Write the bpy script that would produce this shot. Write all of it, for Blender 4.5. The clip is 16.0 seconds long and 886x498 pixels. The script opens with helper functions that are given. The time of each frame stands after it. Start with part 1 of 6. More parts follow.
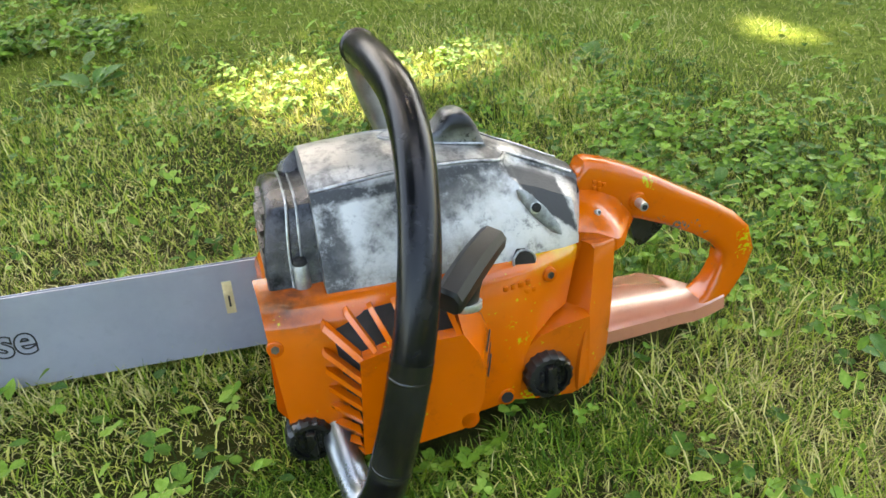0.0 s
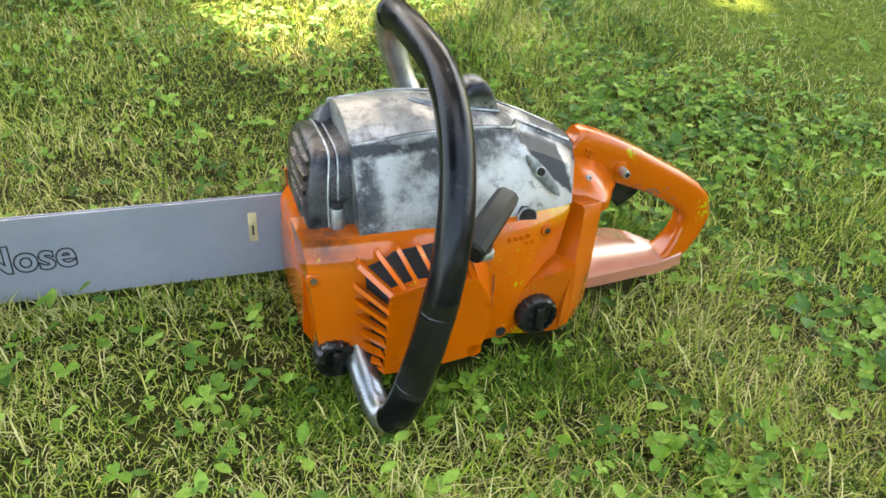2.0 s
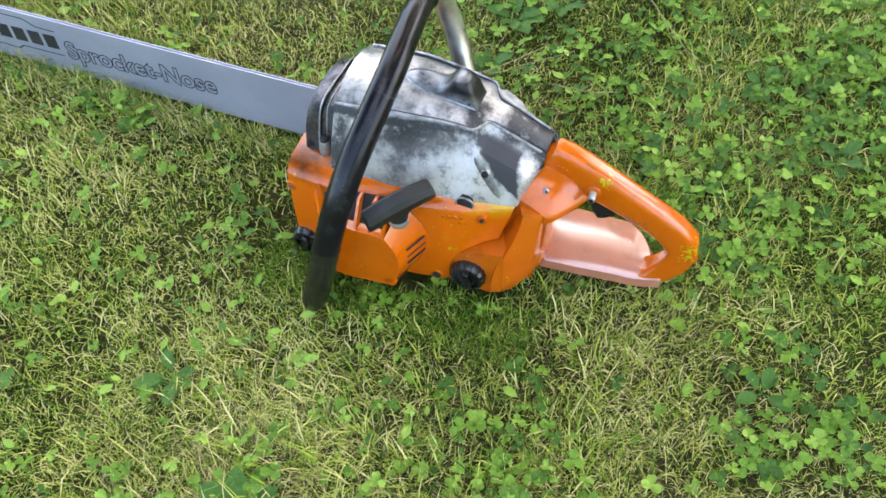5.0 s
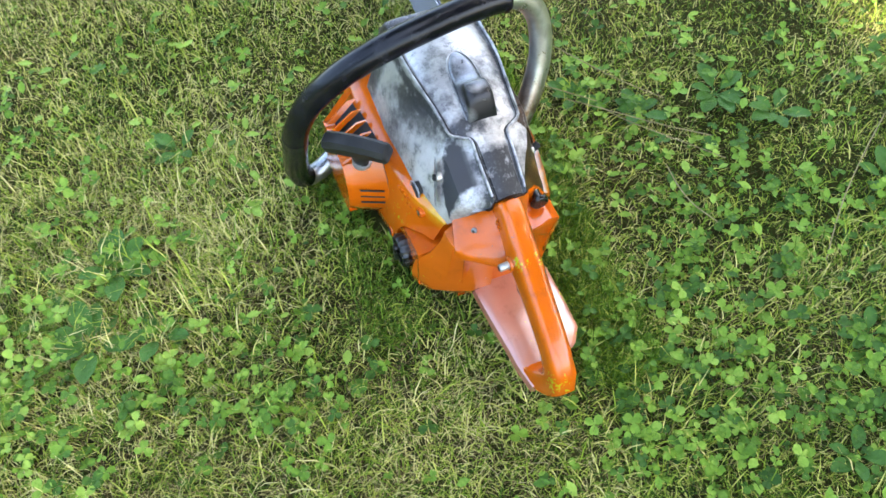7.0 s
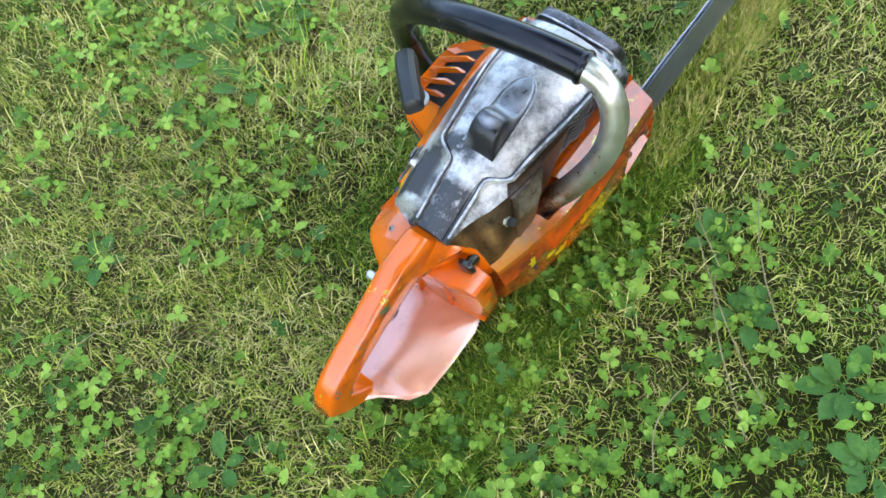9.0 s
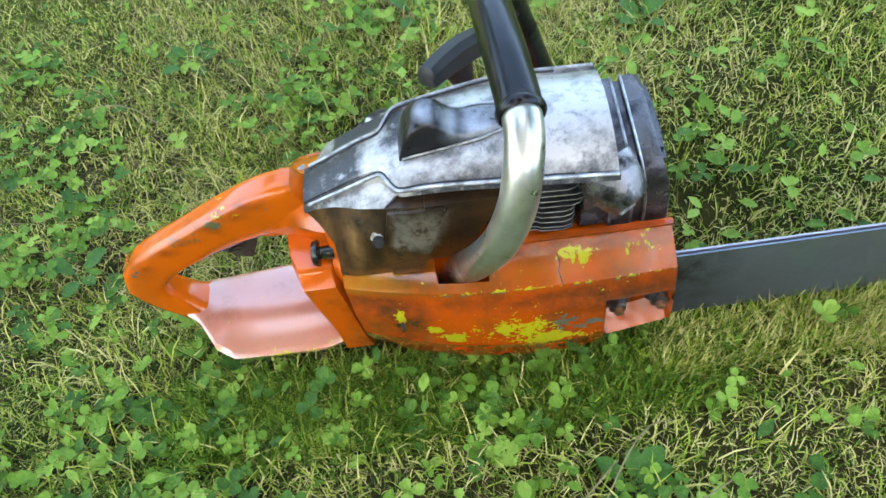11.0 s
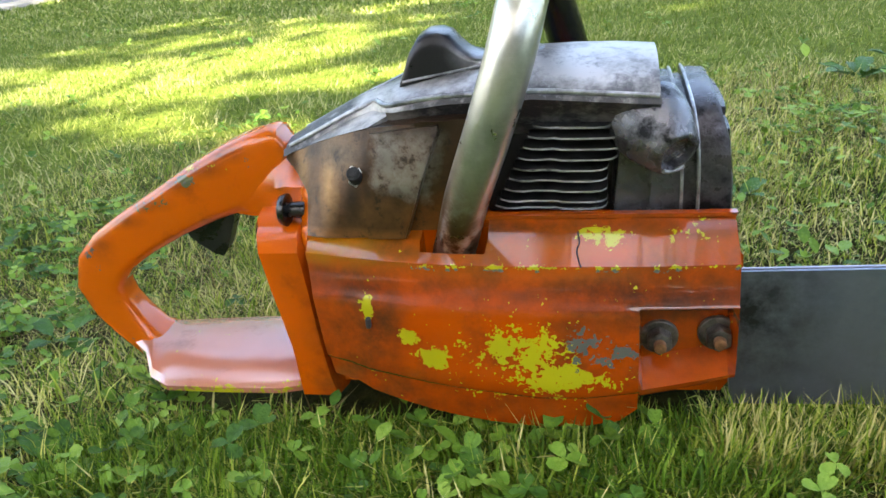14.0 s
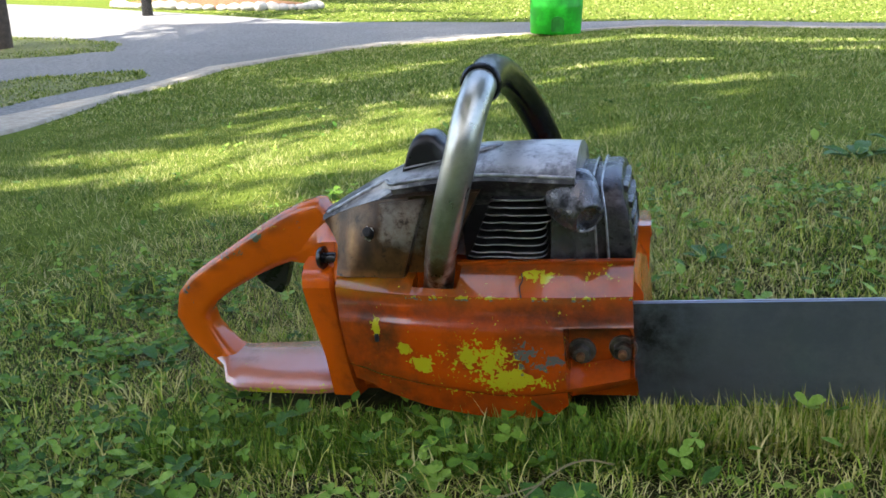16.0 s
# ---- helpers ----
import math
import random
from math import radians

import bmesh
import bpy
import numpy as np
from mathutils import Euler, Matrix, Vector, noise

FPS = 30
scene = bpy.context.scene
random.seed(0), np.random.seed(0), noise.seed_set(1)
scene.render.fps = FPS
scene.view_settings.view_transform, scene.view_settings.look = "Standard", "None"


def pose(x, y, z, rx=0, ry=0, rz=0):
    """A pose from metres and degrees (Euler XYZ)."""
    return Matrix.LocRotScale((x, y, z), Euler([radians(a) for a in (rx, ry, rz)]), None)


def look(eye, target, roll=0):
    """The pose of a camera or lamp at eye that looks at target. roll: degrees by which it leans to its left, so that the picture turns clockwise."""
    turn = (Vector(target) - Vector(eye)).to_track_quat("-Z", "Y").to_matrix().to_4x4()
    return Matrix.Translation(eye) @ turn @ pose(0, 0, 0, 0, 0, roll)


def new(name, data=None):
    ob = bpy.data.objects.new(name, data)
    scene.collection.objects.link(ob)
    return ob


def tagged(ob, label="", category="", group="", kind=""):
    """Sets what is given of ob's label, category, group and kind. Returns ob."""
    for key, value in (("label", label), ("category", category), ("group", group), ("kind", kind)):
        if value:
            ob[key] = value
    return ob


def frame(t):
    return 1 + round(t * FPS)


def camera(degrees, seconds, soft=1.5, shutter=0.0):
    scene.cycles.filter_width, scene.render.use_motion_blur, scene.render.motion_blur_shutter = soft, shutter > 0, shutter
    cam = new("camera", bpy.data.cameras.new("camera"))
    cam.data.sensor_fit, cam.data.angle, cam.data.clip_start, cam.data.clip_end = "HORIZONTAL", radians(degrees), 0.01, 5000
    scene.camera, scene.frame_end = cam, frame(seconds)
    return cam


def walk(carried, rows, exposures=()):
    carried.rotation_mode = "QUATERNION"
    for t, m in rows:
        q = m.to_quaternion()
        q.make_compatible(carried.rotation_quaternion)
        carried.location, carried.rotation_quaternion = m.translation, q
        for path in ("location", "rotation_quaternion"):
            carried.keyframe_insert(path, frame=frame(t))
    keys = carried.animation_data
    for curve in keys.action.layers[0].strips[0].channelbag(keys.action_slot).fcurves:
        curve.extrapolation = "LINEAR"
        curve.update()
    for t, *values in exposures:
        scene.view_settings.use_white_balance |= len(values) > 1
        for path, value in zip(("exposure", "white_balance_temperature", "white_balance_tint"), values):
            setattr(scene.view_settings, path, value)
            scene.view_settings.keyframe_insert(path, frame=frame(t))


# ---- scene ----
cam = camera(55.1, 16.0, soft=1.6)
PATH = [
    (0, (0.1673, 0.6453, 0.5416), (0.0062, -0.1939, 0.0222), -9.52),
    (0.5, (0.1742, 0.6742, 0.5434), (0.0367, -0.1703, 0.0257), -8.90),
    (1, (0.2146, 0.6949, 0.5594), (0.0675, -0.1475, 0.0409), -6.99),
    (1.5, (0.2638, 0.7086, 0.5792), (0.0246, -0.1040, 0.0478), -2.44),
    (2, (0.2651, 0.6897, 0.6323), (0.0331, -0.0697, 0.0245), -1.94),
    (2.5, (0.0796, 0.5554, 0.6376), (-0.0722, -0.1414, -0.0634), -4.29),
    (3, (-0.1444, 0.5912, 0.7410), (0.0530, -0.0949, 0.0407), -16.05),
    (3.5, (-0.2214, 0.5579, 0.9015), (0.0089, 0.0083, 0.0985), -17.37),
    (4, (-0.1918, 0.5526, 0.8394), (0.0544, 0.0509, 0.0101), -18.31),
    (4.5, (-0.2045, 0.6302, 0.8713), (0.0630, 0.0989, 0.0675), -14.43),
    (4.7, (-0.2379, 0.6374, 0.8851), (0.0425, 0.0980, 0.0911), -13.28),
    (6.8, (-0.5794, 0.2848, 0.9133), (-0.0445, 0.0735, 0.0953), -7.86),
    (7, (-0.6221, 0.2214, 0.9126), (-0.0609, 0.0653, 0.0998), -7.07),
    (7.5, (-0.6007, 0.0953, 0.9017), (-0.0291, 0.0249, 0.0842), -4.55),
    (8, (-0.5181, -0.0376, 0.9028), (-0.0234, 0.0064, 0.0349), -2.99),
    (8.5, (-0.4723, -0.1839, 0.8964), (-0.0243, 0.0047, 0.0225), -2.97),
    (8.7, (-0.4432, -0.2704, 0.9014), (-0.0277, -0.0041, 0.0317), -5.87),
    (10.8, (0.0060, -0.4407, 0.7189), (0.0381, 0.1092, -0.1157), -2.97),
    (11, (0.0034, -0.4613, 0.6965), (0.0307, 0.1360, -0.1051), -1.88),
    (11.5, (0.0274, -0.4852, 0.6159), (0.0344, 0.2148, -0.0982), -0.09),
    (12, (0.0583, -0.5153, 0.4929), (0.0342, 0.2916, -0.0972), 0.89),
    (12.5, (0.0642, -0.5016, 0.3981), (-0.0257, 0.3883, -0.0491), -0.01),
    (13, (0.0674, -0.5145, 0.3489), (-0.0340, 0.3789, -0.0886), 1.48),
    (13.5, (0.0799, -0.5396, 0.3583), (-0.0315, 0.3580, -0.0683), 0.74),
    (14, (0.1015, -0.5495, 0.3484), (-0.0362, 0.3591, -0.0458), 1.41),
    (14.5, (0.1421, -0.6095, 0.3657), (-0.0284, 0.3074, 0.0049), 1.15),
    (15, (0.1666, -0.6612, 0.3696), (-0.0356, 0.2515, 0.0145), 1.47),
    (15.5, (0.2061, -0.7205, 0.3974), (-0.0188, 0.1919, 0.0557), 0.56),
    (16, (0.2191, -0.7372, 0.4026), (-0.0261, 0.1804, 0.0897), 0.00),
]
walk(cam, [(t, look(eye, target, roll)) for t, eye, target, roll in PATH], exposures=((0, 3.55, 8600, 6), (2.0, 3.6, 8600, 6), (4.7, 3.72, 7700, 10), (8, 3.7, 6950, 7), (11, 3.62, 6900, 4), (13.5, 3.38, 7200, 11), (14.0, 3.32, 7200, 9), (14.5, 2.95, 7300, 10), (15.0, 2.42, 7000, 10), (16, 2.46, 6500, 10)))

# ---- light ----
SUN_AZ, SUN_EL = radians(200), radians(52)
world = bpy.data.worlds.new("world")
scene.world = world
world.use_nodes = True
wn = world.node_tree.nodes
sky = wn.new("ShaderNodeTexSky")
sky.sky_type, sky.sun_disc = "NISHITA", False
sky.sun_elevation, sky.sun_rotation, sky.dust_density = SUN_EL, SUN_AZ, 3.0
world.node_tree.links.new(sky.outputs[0], wn["Background"].inputs[0])
wn["Background"].inputs[1].default_value = 0.12
SUN_DIR = Vector((math.sin(SUN_AZ) * math.cos(SUN_EL), math.cos(SUN_AZ) * math.cos(SUN_EL), math.sin(SUN_EL)))
lamp = bpy.data.lights.new("sun", "SUN")
lamp.energy, lamp.angle, lamp.color = 3.2, radians(0.5), (1.0, 0.94, 0.84)
sun = new("sun", lamp)
sun.matrix_world = look(SUN_DIR * 20, (0, 0, 0))


# ---- materials ----
def nodes_of(name):
    m = bpy.data.materials.new(name)
    m.use_nodes = True
    nt = m.node_tree
    return m, nt, nt.nodes["Principled BSDF"]


def node(nt, kind, **sets):
    n = nt.nodes.new(kind)
    for k, v in sets.items():
        if k == "ins":
            for i, x in v.items():
                n.inputs[i].default_value = x
        else:
            setattr(n, k, v)
    return n


def coords(nt):
    return node(nt, "ShaderNodeTexCoord").outputs["Object"]


def noise_tex(nt, scale, detail=4.0, rough=0.6, vec=None, lac=2.0):
    n = node(nt, "ShaderNodeTexNoise", ins={"Scale": scale, "Detail": detail, "Roughness": rough, "Lacunarity": lac})
    nt.links.new(vec if vec else coords(nt), n.inputs["Vector"])
    return n.outputs["Fac"]


def ramp(nt, fac, stops):
    n = node(nt, "ShaderNodeValToRGB")
    while len(n.color_ramp.elements) < len(stops):
        n.color_ramp.elements.new(0.5)
    for e, (p, c) in zip(n.color_ramp.elements, stops):
        e.position = p
        e.color = (*c, 1) if isinstance(c, tuple) else (c, c, c, 1)
    nt.links.new(fac, n.inputs[0])
    return n.outputs[0]


def mix(nt, fac, a, b):
    n = node(nt, "ShaderNodeMix", data_type="RGBA")
    for sock, v in ((n.inputs[0], fac), (n.inputs[6], a), (n.inputs[7], b)):
        if isinstance(v, bpy.types.NodeSocket):
            nt.links.new(v, sock)
        elif isinstance(v, tuple):
            sock.default_value = (*v, 1)
        else:
            sock.default_value = v
    return n.outputs[2]


def calc(nt, op, a, b=0.0):
    n = node(nt, "ShaderNodeMath", operation=op)
    for sock, v in ((n.inputs[0], a), (n.inputs[1], b)):
        if isinstance(v, bpy.types.NodeSocket):
            nt.links.new(v, sock)
        else:
            sock.default_value = v
    return n.outputs[0]


def bump(nt, bsdf, fac, strength, dist):
    n = node(nt, "ShaderNodeBump", ins={"Strength": strength, "Distance": dist})
    nt.links.new(fac, n.inputs["Height"])
    nt.links.new(n.outputs[0], bsdf.inputs["Normal"])


def spot(nt, centre, radii, soft=0.35):
    """1 inside an ellipsoid of the object's space, falling to 0 outside."""
    v = node(nt, "ShaderNodeVectorMath", operation="SUBTRACT")
    nt.links.new(coords(nt), v.inputs[0])
    v.inputs[1].default_value = centre
    d = node(nt, "ShaderNodeVectorMath", operation="DIVIDE")
    nt.links.new(v.outputs[0], d.inputs[0])
    d.inputs[1].default_value = radii
    l = node(nt, "ShaderNodeVectorMath", operation="LENGTH")
    nt.links.new(d.outputs[0], l.inputs[0])
    r = node(nt, "ShaderNodeMapRange", ins={1: 1.0 + soft, 2: 1.0 - soft, 3: 0.0, 4: 1.0})
    nt.links.new(l.outputs["Value"], r.inputs[0])
    return r.outputs[0]


def wedge(nt, corners, soft, wobble):
    """1 inside a convex outline in the x-z plane (corners anticlockwise), with a soft and uneven edge."""
    xyz = node(nt, "ShaderNodeSeparateXYZ")
    nt.links.new(coords(nt), xyz.inputs[0])
    inside = None
    for (x0, z0), (x1, z1) in zip(corners, corners[1:] + corners[:1]):
        n = math.hypot(x1 - x0, z1 - z0)
        d = calc(nt, "SUBTRACT", calc(nt, "MULTIPLY", calc(nt, "SUBTRACT", xyz.outputs[2], z0), (x1 - x0) / n), calc(nt, "MULTIPLY", calc(nt, "SUBTRACT", xyz.outputs[0], x0), (z1 - z0) / n))
        inside = calc(nt, "MINIMUM", inside, d) if inside else d
    inside = calc(nt, "ADD", inside, calc(nt, "MULTIPLY", calc(nt, "SUBTRACT", noise_tex(nt, 110, 6, 0.7), 0.5), wobble))
    return ramp(nt, calc(nt, "ADD", calc(nt, "DIVIDE", inside, soft), 0.5), [(0.0, 0.0), (1.0, 1.0)])


def paint_orange(name, base, chips, smudges=(), coat=0.55, dirty=0.0):
    """Sprayed orange over yellow: worn places show the yellow, oily grime darkens folds."""
    m, nt, b = nodes_of(name)
    big = noise_tex(nt, 14, 3)
    col = mix(nt, ramp(nt, big, [(0.35, 0.0), (0.7, 1.0)]), base, tuple(c * 0.86 for c in base))
    grime = ramp(nt, noise_tex(nt, 30, 6, 0.7), [(0.56 - 0.1 * dirty, 0.0), (0.78 - 0.08 * dirty, 0.6 + 0.25 * dirty)])
    col = mix(nt, grime, col, (0.13, 0.032, 0.008))
    dirt = noise_tex(nt, 55, 5, 0.7)
    for centre, radii, power, *tint in smudges:
        f = calc(nt, "MULTIPLY", calc(nt, "MULTIPLY", spot(nt, centre, radii, 0.8), power), ramp(nt, dirt, [(0.3, 0.25), (0.65, 1.0)]))
        col = mix(nt, f, col, tint[0] if tint else (0.035, 0.014, 0.008))
    edge = ramp(nt, calc(nt, "ADD", calc(nt, "MULTIPLY", noise_tex(nt, 310, 3, 0.6), 0.5), calc(nt, "MULTIPLY", noise_tex(nt, 85, 3, 0.6), 0.5)), [(0.34, 0.0), (0.66, 1.0)])
    for centre, radii, power, tint in chips:
        s = spot(nt, centre, radii, 0.75)
        f = calc(nt, "GREATER_THAN", calc(nt, "ADD", calc(nt, "MULTIPLY", s, power), edge), 1.0)
        col = mix(nt, f, col, tint)
    nt.links.new(col, b.inputs["Base Color"])
    rgh = ramp(nt, noise_tex(nt, 60, 5), [(0.3, 0.14), (0.75, 0.28)])
    nt.links.new(rgh, b.inputs["Roughness"])
    b.inputs["Specular IOR Level"].default_value = 0.3
    b.inputs["Coat Weight"].default_value, b.inputs["Coat Roughness"].default_value = coat, 0.05
    bump(nt, b, calc(nt, "ADD", noise_tex(nt, 420, 3), calc(nt, "MULTIPLY", noise_tex(nt, 45, 3), 2.0)), 0.1, 0.0008)
    return m


YEL, GREY = (0.39, 0.36, 0.011), (0.10, 0.10, 0.085)
# the second smudge darkens the groove between rear strut and clutch cover
ORANGE = paint_orange("orange_paint", (0.55, 0.09, 0.003), [], [((0.2, 0.06, 0.15), (0.035, 0.04, 0.016), 0.95), ((-0.045, -0.052, 0.08), (0.01, 0.012, 0.07), 0.7)])


def metal(name, col_a, col_b, metallic, r0, r1, scale=25, stain=None, bmp=0.25):
    m, nt, b = nodes_of(name)
    fac = ramp(nt, noise_tex(nt, scale, 6, 0.68), [(0.36, 0.0), (0.62, 1.0)])
    col = mix(nt, fac, col_a, col_b)
    fine = ramp(nt, noise_tex(nt, scale * 9, 3, 0.7), [(0.55, 0.0), (0.75, 0.6)])
    col = mix(nt, fine, col, col_a)
    if stain:
        col = mix(nt, ramp(nt, noise_tex(nt, scale * 0.5, 4, 0.6), [(0.5, 0.0), (0.72, 0.75)]), col, stain)
    nt.links.new(col, b.inputs["Base Color"])
    b.inputs["Metallic"].default_value = metallic
    nt.links.new(ramp(nt, fac, [(0.0, r0), (1.0, r1)]), b.inputs["Roughness"])
    bump(nt, b, noise_tex(nt, scale * 16, 4, 0.7), bmp, 0.0008)
    return m


def cover_metal():
    """Bare grey magnesium, rubbed bright on top, black paint left behind the starter-side screw, chalky round it."""
    m, nt, b = nodes_of("worn_magnesium")
    n1 = noise_tex(nt, 17, 9, 0.72)
    scuff = noise_tex(nt, 70, 9, 0.78)
    left = spot(nt, (0.06, 0.07, 0.216), (0.04, 0.03, 0.014), 0.7)
    for c, r in (((0.06, 0.064, 0.226), (0.12, 0.03, 0.005)), ((-0.055, -0.03, 0.182), (0.03, 0.05, 0.016)), ((-0.06, 0.0, 0.2), (0.018, 0.03, 0.02)), ((-0.03, 0.0, 0.215), (0.012, 0.03, 0.02)), ((0.05, -0.062, 0.185), (0.16, 0.022, 0.05)), ((0.012, 0.03, 0.228), (0.01, 0.02, 0.02)), ((0.16, 0.09, 0.19), (0.01, 0.03, 0.05))):
        left = calc(nt, "MAXIMUM", left, spot(nt, c, r, 0.7))
    left = calc(nt, "SUBTRACT", left, calc(nt, "MULTIPLY", spot(nt, (0.09, 0.0, 0.246), (0.11, 0.05, 0.03), 0.5), 0.2))
    dark = calc(nt, "ADD", calc(nt, "MULTIPLY", left, 0.3), calc(nt, "MULTIPLY", noise_tex(nt, 9, 3), 0.35))
    fac = ramp(nt, calc(nt, "SUBTRACT", calc(nt, "ADD", n1, 0.205), dark), [(0.4, 0.0), (0.6, 1.0)])
    col = mix(nt, fac, (0.032, 0.032, 0.035), (0.52, 0.498, 0.482))
    chalk = calc(nt, "MULTIPLY", spot(nt, (0.012, 0.08, 0.182), (0.05, 0.03, 0.036), 0.7), ramp(nt, noise_tex(nt, 70, 6, 0.72), [(0.34, 0.0), (0.54, 0.9)]))
    chalk = calc(nt, "MAXIMUM", chalk, calc(nt, "MULTIPLY", spot(nt, (-0.035, 0.07, 0.16), (0.02, 0.03, 0.014), 0.7), ramp(nt, noise_tex(nt, 90, 6, 0.72), [(0.38, 0.0), (0.54, 0.9)])))
    chalk = calc(nt, "MAXIMUM", chalk, calc(nt, "MULTIPLY", spot(nt, (0.1, 0.088, 0.182), (0.068, 0.03, 0.034), 0.5), ramp(nt, noise_tex(nt, 30, 7, 0.74), [(0.4, 0.0), (0.66, 0.4)])))
    chalk = calc(nt, "MAXIMUM", chalk, calc(nt, "MULTIPLY", spot(nt, (-0.014, -0.036, 0.215), (0.036, 0.016, 0.016), 0.5), ramp(nt, noise_tex(nt, 80, 6, 0.72), [(0.36, 0.1), (0.58, 0.8)])))
    col = mix(nt, chalk, col, (0.48, 0.455, 0.43))
    col = mix(nt, ramp(nt, scuff, [(0.36, 0.75), (0.47, 0.0)]), col, (0.09, 0.09, 0.1))
    col = mix(nt, ramp(nt, scuff, [(0.55, 0.0), (0.68, 0.6)]), col, (0.5, 0.5, 0.51))
    xyz = node(nt, "ShaderNodeSeparateXYZ")
    nt.links.new(coords(nt), xyz.inputs[0])
    black = calc(nt, "MULTIPLY", wedge(nt, [(0.01, 0.222), (-0.0405, 0.2075), (-0.05, 0.16), (-0.02, 0.184)], 0.003, 0.01), ramp(nt, xyz.outputs[1], [(0.024, 0.0), (0.032, 1.0)]))
    col = mix(nt, black, col, (0.022, 0.022, 0.026))
    nt.links.new(col, b.inputs["Base Color"])
    plain = calc(nt, "SUBTRACT", 1.0, calc(nt, "MAXIMUM", chalk, black))
    nt.links.new(calc(nt, "MULTIPLY", ramp(nt, fac, [(0.0, 0.25), (1.0, 0.72)]), plain), b.inputs["Metallic"])
    nt.links.new(calc(nt, "MAXIMUM", ramp(nt, scuff, [(0.3, 0.28), (0.7, 0.48)]), calc(nt, "MULTIPLY", black, 0.6)), b.inputs["Roughness"])
    bump(nt, b, calc(nt, "ADD", noise_tex(nt, 330, 4, 0.7), scuff), 0.3, 0.0008)
    return m


COVER = cover_metal()
GRIME = metal("black_grime", (0.01, 0.01, 0.011), (0.05, 0.05, 0.055), 0.2, 0.6, 0.45, 60)
BEAD = metal("bead_metal", (0.16, 0.16, 0.17), (0.55, 0.56, 0.58), 0.75, 0.42, 0.32, 60)


def sooty():
    """Magnesium browned by oil and heat: the panel's upper half rubbed grey, a black drip below the screw; gold
    highlight streaks and the shade under the cover are painted in.
    """
    m, nt, b = nodes_of("sooty_magnesium")
    n1 = noise_tex(nt, 26, 8, 0.74)
    n2 = noise_tex(nt, 95, 6, 0.75)
    col = mix(nt, ramp(nt, n1, [(0.36, 0.0), (0.64, 1.0)]), (0.045, 0.02, 0.007), (0.125, 0.06, 0.022))
    # vertical gold streaks paint the highlight of the curved rear corner; the rest is browning
    for c, r, tint in (((-0.03, -0.05, 0.185), (0.005, 0.03, 0.022), (0.3, 0.17, 0.07)), ((-0.052, -0.03, 0.186), (0.004, 0.03, 0.03), (0.22, 0.12, 0.045)), ((-0.02, -0.05, 0.2), (0.012, 0.03, 0.01), (0.22, 0.15, 0.09)), ((0.05, -0.056, 0.158), (0.02, 0.03, 0.012), (0.3, 0.09, 0.015)), ((0.0, -0.06, 0.15), (0.05, 0.03, 0.003), (0.24, 0.1, 0.03))):
        col = mix(nt, calc(nt, "MULTIPLY", spot(nt, c, r, 0.8), ramp(nt, n2, [(0.35, 0.35), (0.65, 0.9)])), col, tint)
    worn = calc(nt, "MULTIPLY", wedge(nt, [(0.002, 0.182), (0.034, 0.171), (0.05, 0.214), (0.002, 0.214)], 0.006, 0.02), ramp(nt, n2, [(0.36, 0.25), (0.56, 0.9)]))
    col = mix(nt, worn, col, (0.23, 0.21, 0.175))
    col = mix(nt, calc(nt, "MULTIPLY", ramp(nt, n2, [(0.34, 1.0), (0.44, 0.0)]), 0.8), col, (0.012, 0.009, 0.007))
    # drip and dark streaks, and the shade below the cover's edge painted in
    for c, r, p in (((-0.014, -0.058, 0.172), (0.005, 0.02, 0.012), 0.95), ((-0.03, -0.05, 0.2), (0.04, 0.03, 0.008), 0.9), ((-0.003, -0.058, 0.198), (0.003, 0.03, 0.018), 0.8), ((0.055, -0.056, 0.19), (0.016, 0.03, 0.03), 0.8), ((0.02, -0.056, 0.2175), (0.06, 0.03, 0.008), 0.95), ((0.012, -0.058, 0.178), (0.025, 0.03, 0.004), 0.5)):
        col = mix(nt, calc(nt, "MULTIPLY", spot(nt, c, r, 0.7), calc(nt, "MULTIPLY", ramp(nt, n2, [(0.3, 1.0), (0.7, 0.55)]), p)), col, (0.014, 0.01, 0.008))
    nt.links.new(col, b.inputs["Base Color"])
    b.inputs["Metallic"].default_value = 0.45
    nt.links.new(ramp(nt, n1, [(0.3, 0.26), (0.7, 0.42)]), b.inputs["Roughness"])
    bump(nt, b, calc(nt, "ADD", noise_tex(nt, 300, 4, 0.7), calc(nt, "MULTIPLY", n2, 1.5)), 0.3, 0.0009)
    return m


SOOT = sooty()
RECESS = metal("dull_recess", (0.12, 0.12, 0.12), (0.34, 0.34, 0.35), 0.6, 0.5, 0.35, 60)


def hump_metal():
    m, nt, b = nodes_of("dark_hump")
    n1 = noise_tex(nt, 40, 6, 0.7)
    worn = calc(nt, "MAXIMUM", spot(nt, (0.04, 0.0, 0.268), (0.011, 0.011, 0.007), 0.5), calc(nt, "MAXIMUM", spot(nt, (0.035, 0.019, 0.238), (0.026, 0.01, 0.009), 0.6), spot(nt, (0.088, 0.0, 0.25), (0.033, 0.03, 0.016), 0.45)))
    fac = calc(nt, "MULTIPLY", worn, ramp(nt, n1, [(0.35, 0.3), (0.6, 1.0)]))
    nt.links.new(mix(nt, fac, (0.022, 0.022, 0.025), (0.36, 0.37, 0.4)), b.inputs["Base Color"])
    b.inputs["Metallic"].default_value = 0.6
    nt.links.new(ramp(nt, n1, [(0.3, 0.24), (0.7, 0.4)]), b.inputs["Roughness"])
    bump(nt, b, noise_tex(nt, 330, 4, 0.7), 0.25, 0.0008)
    return m


HUMP = hump_metal()


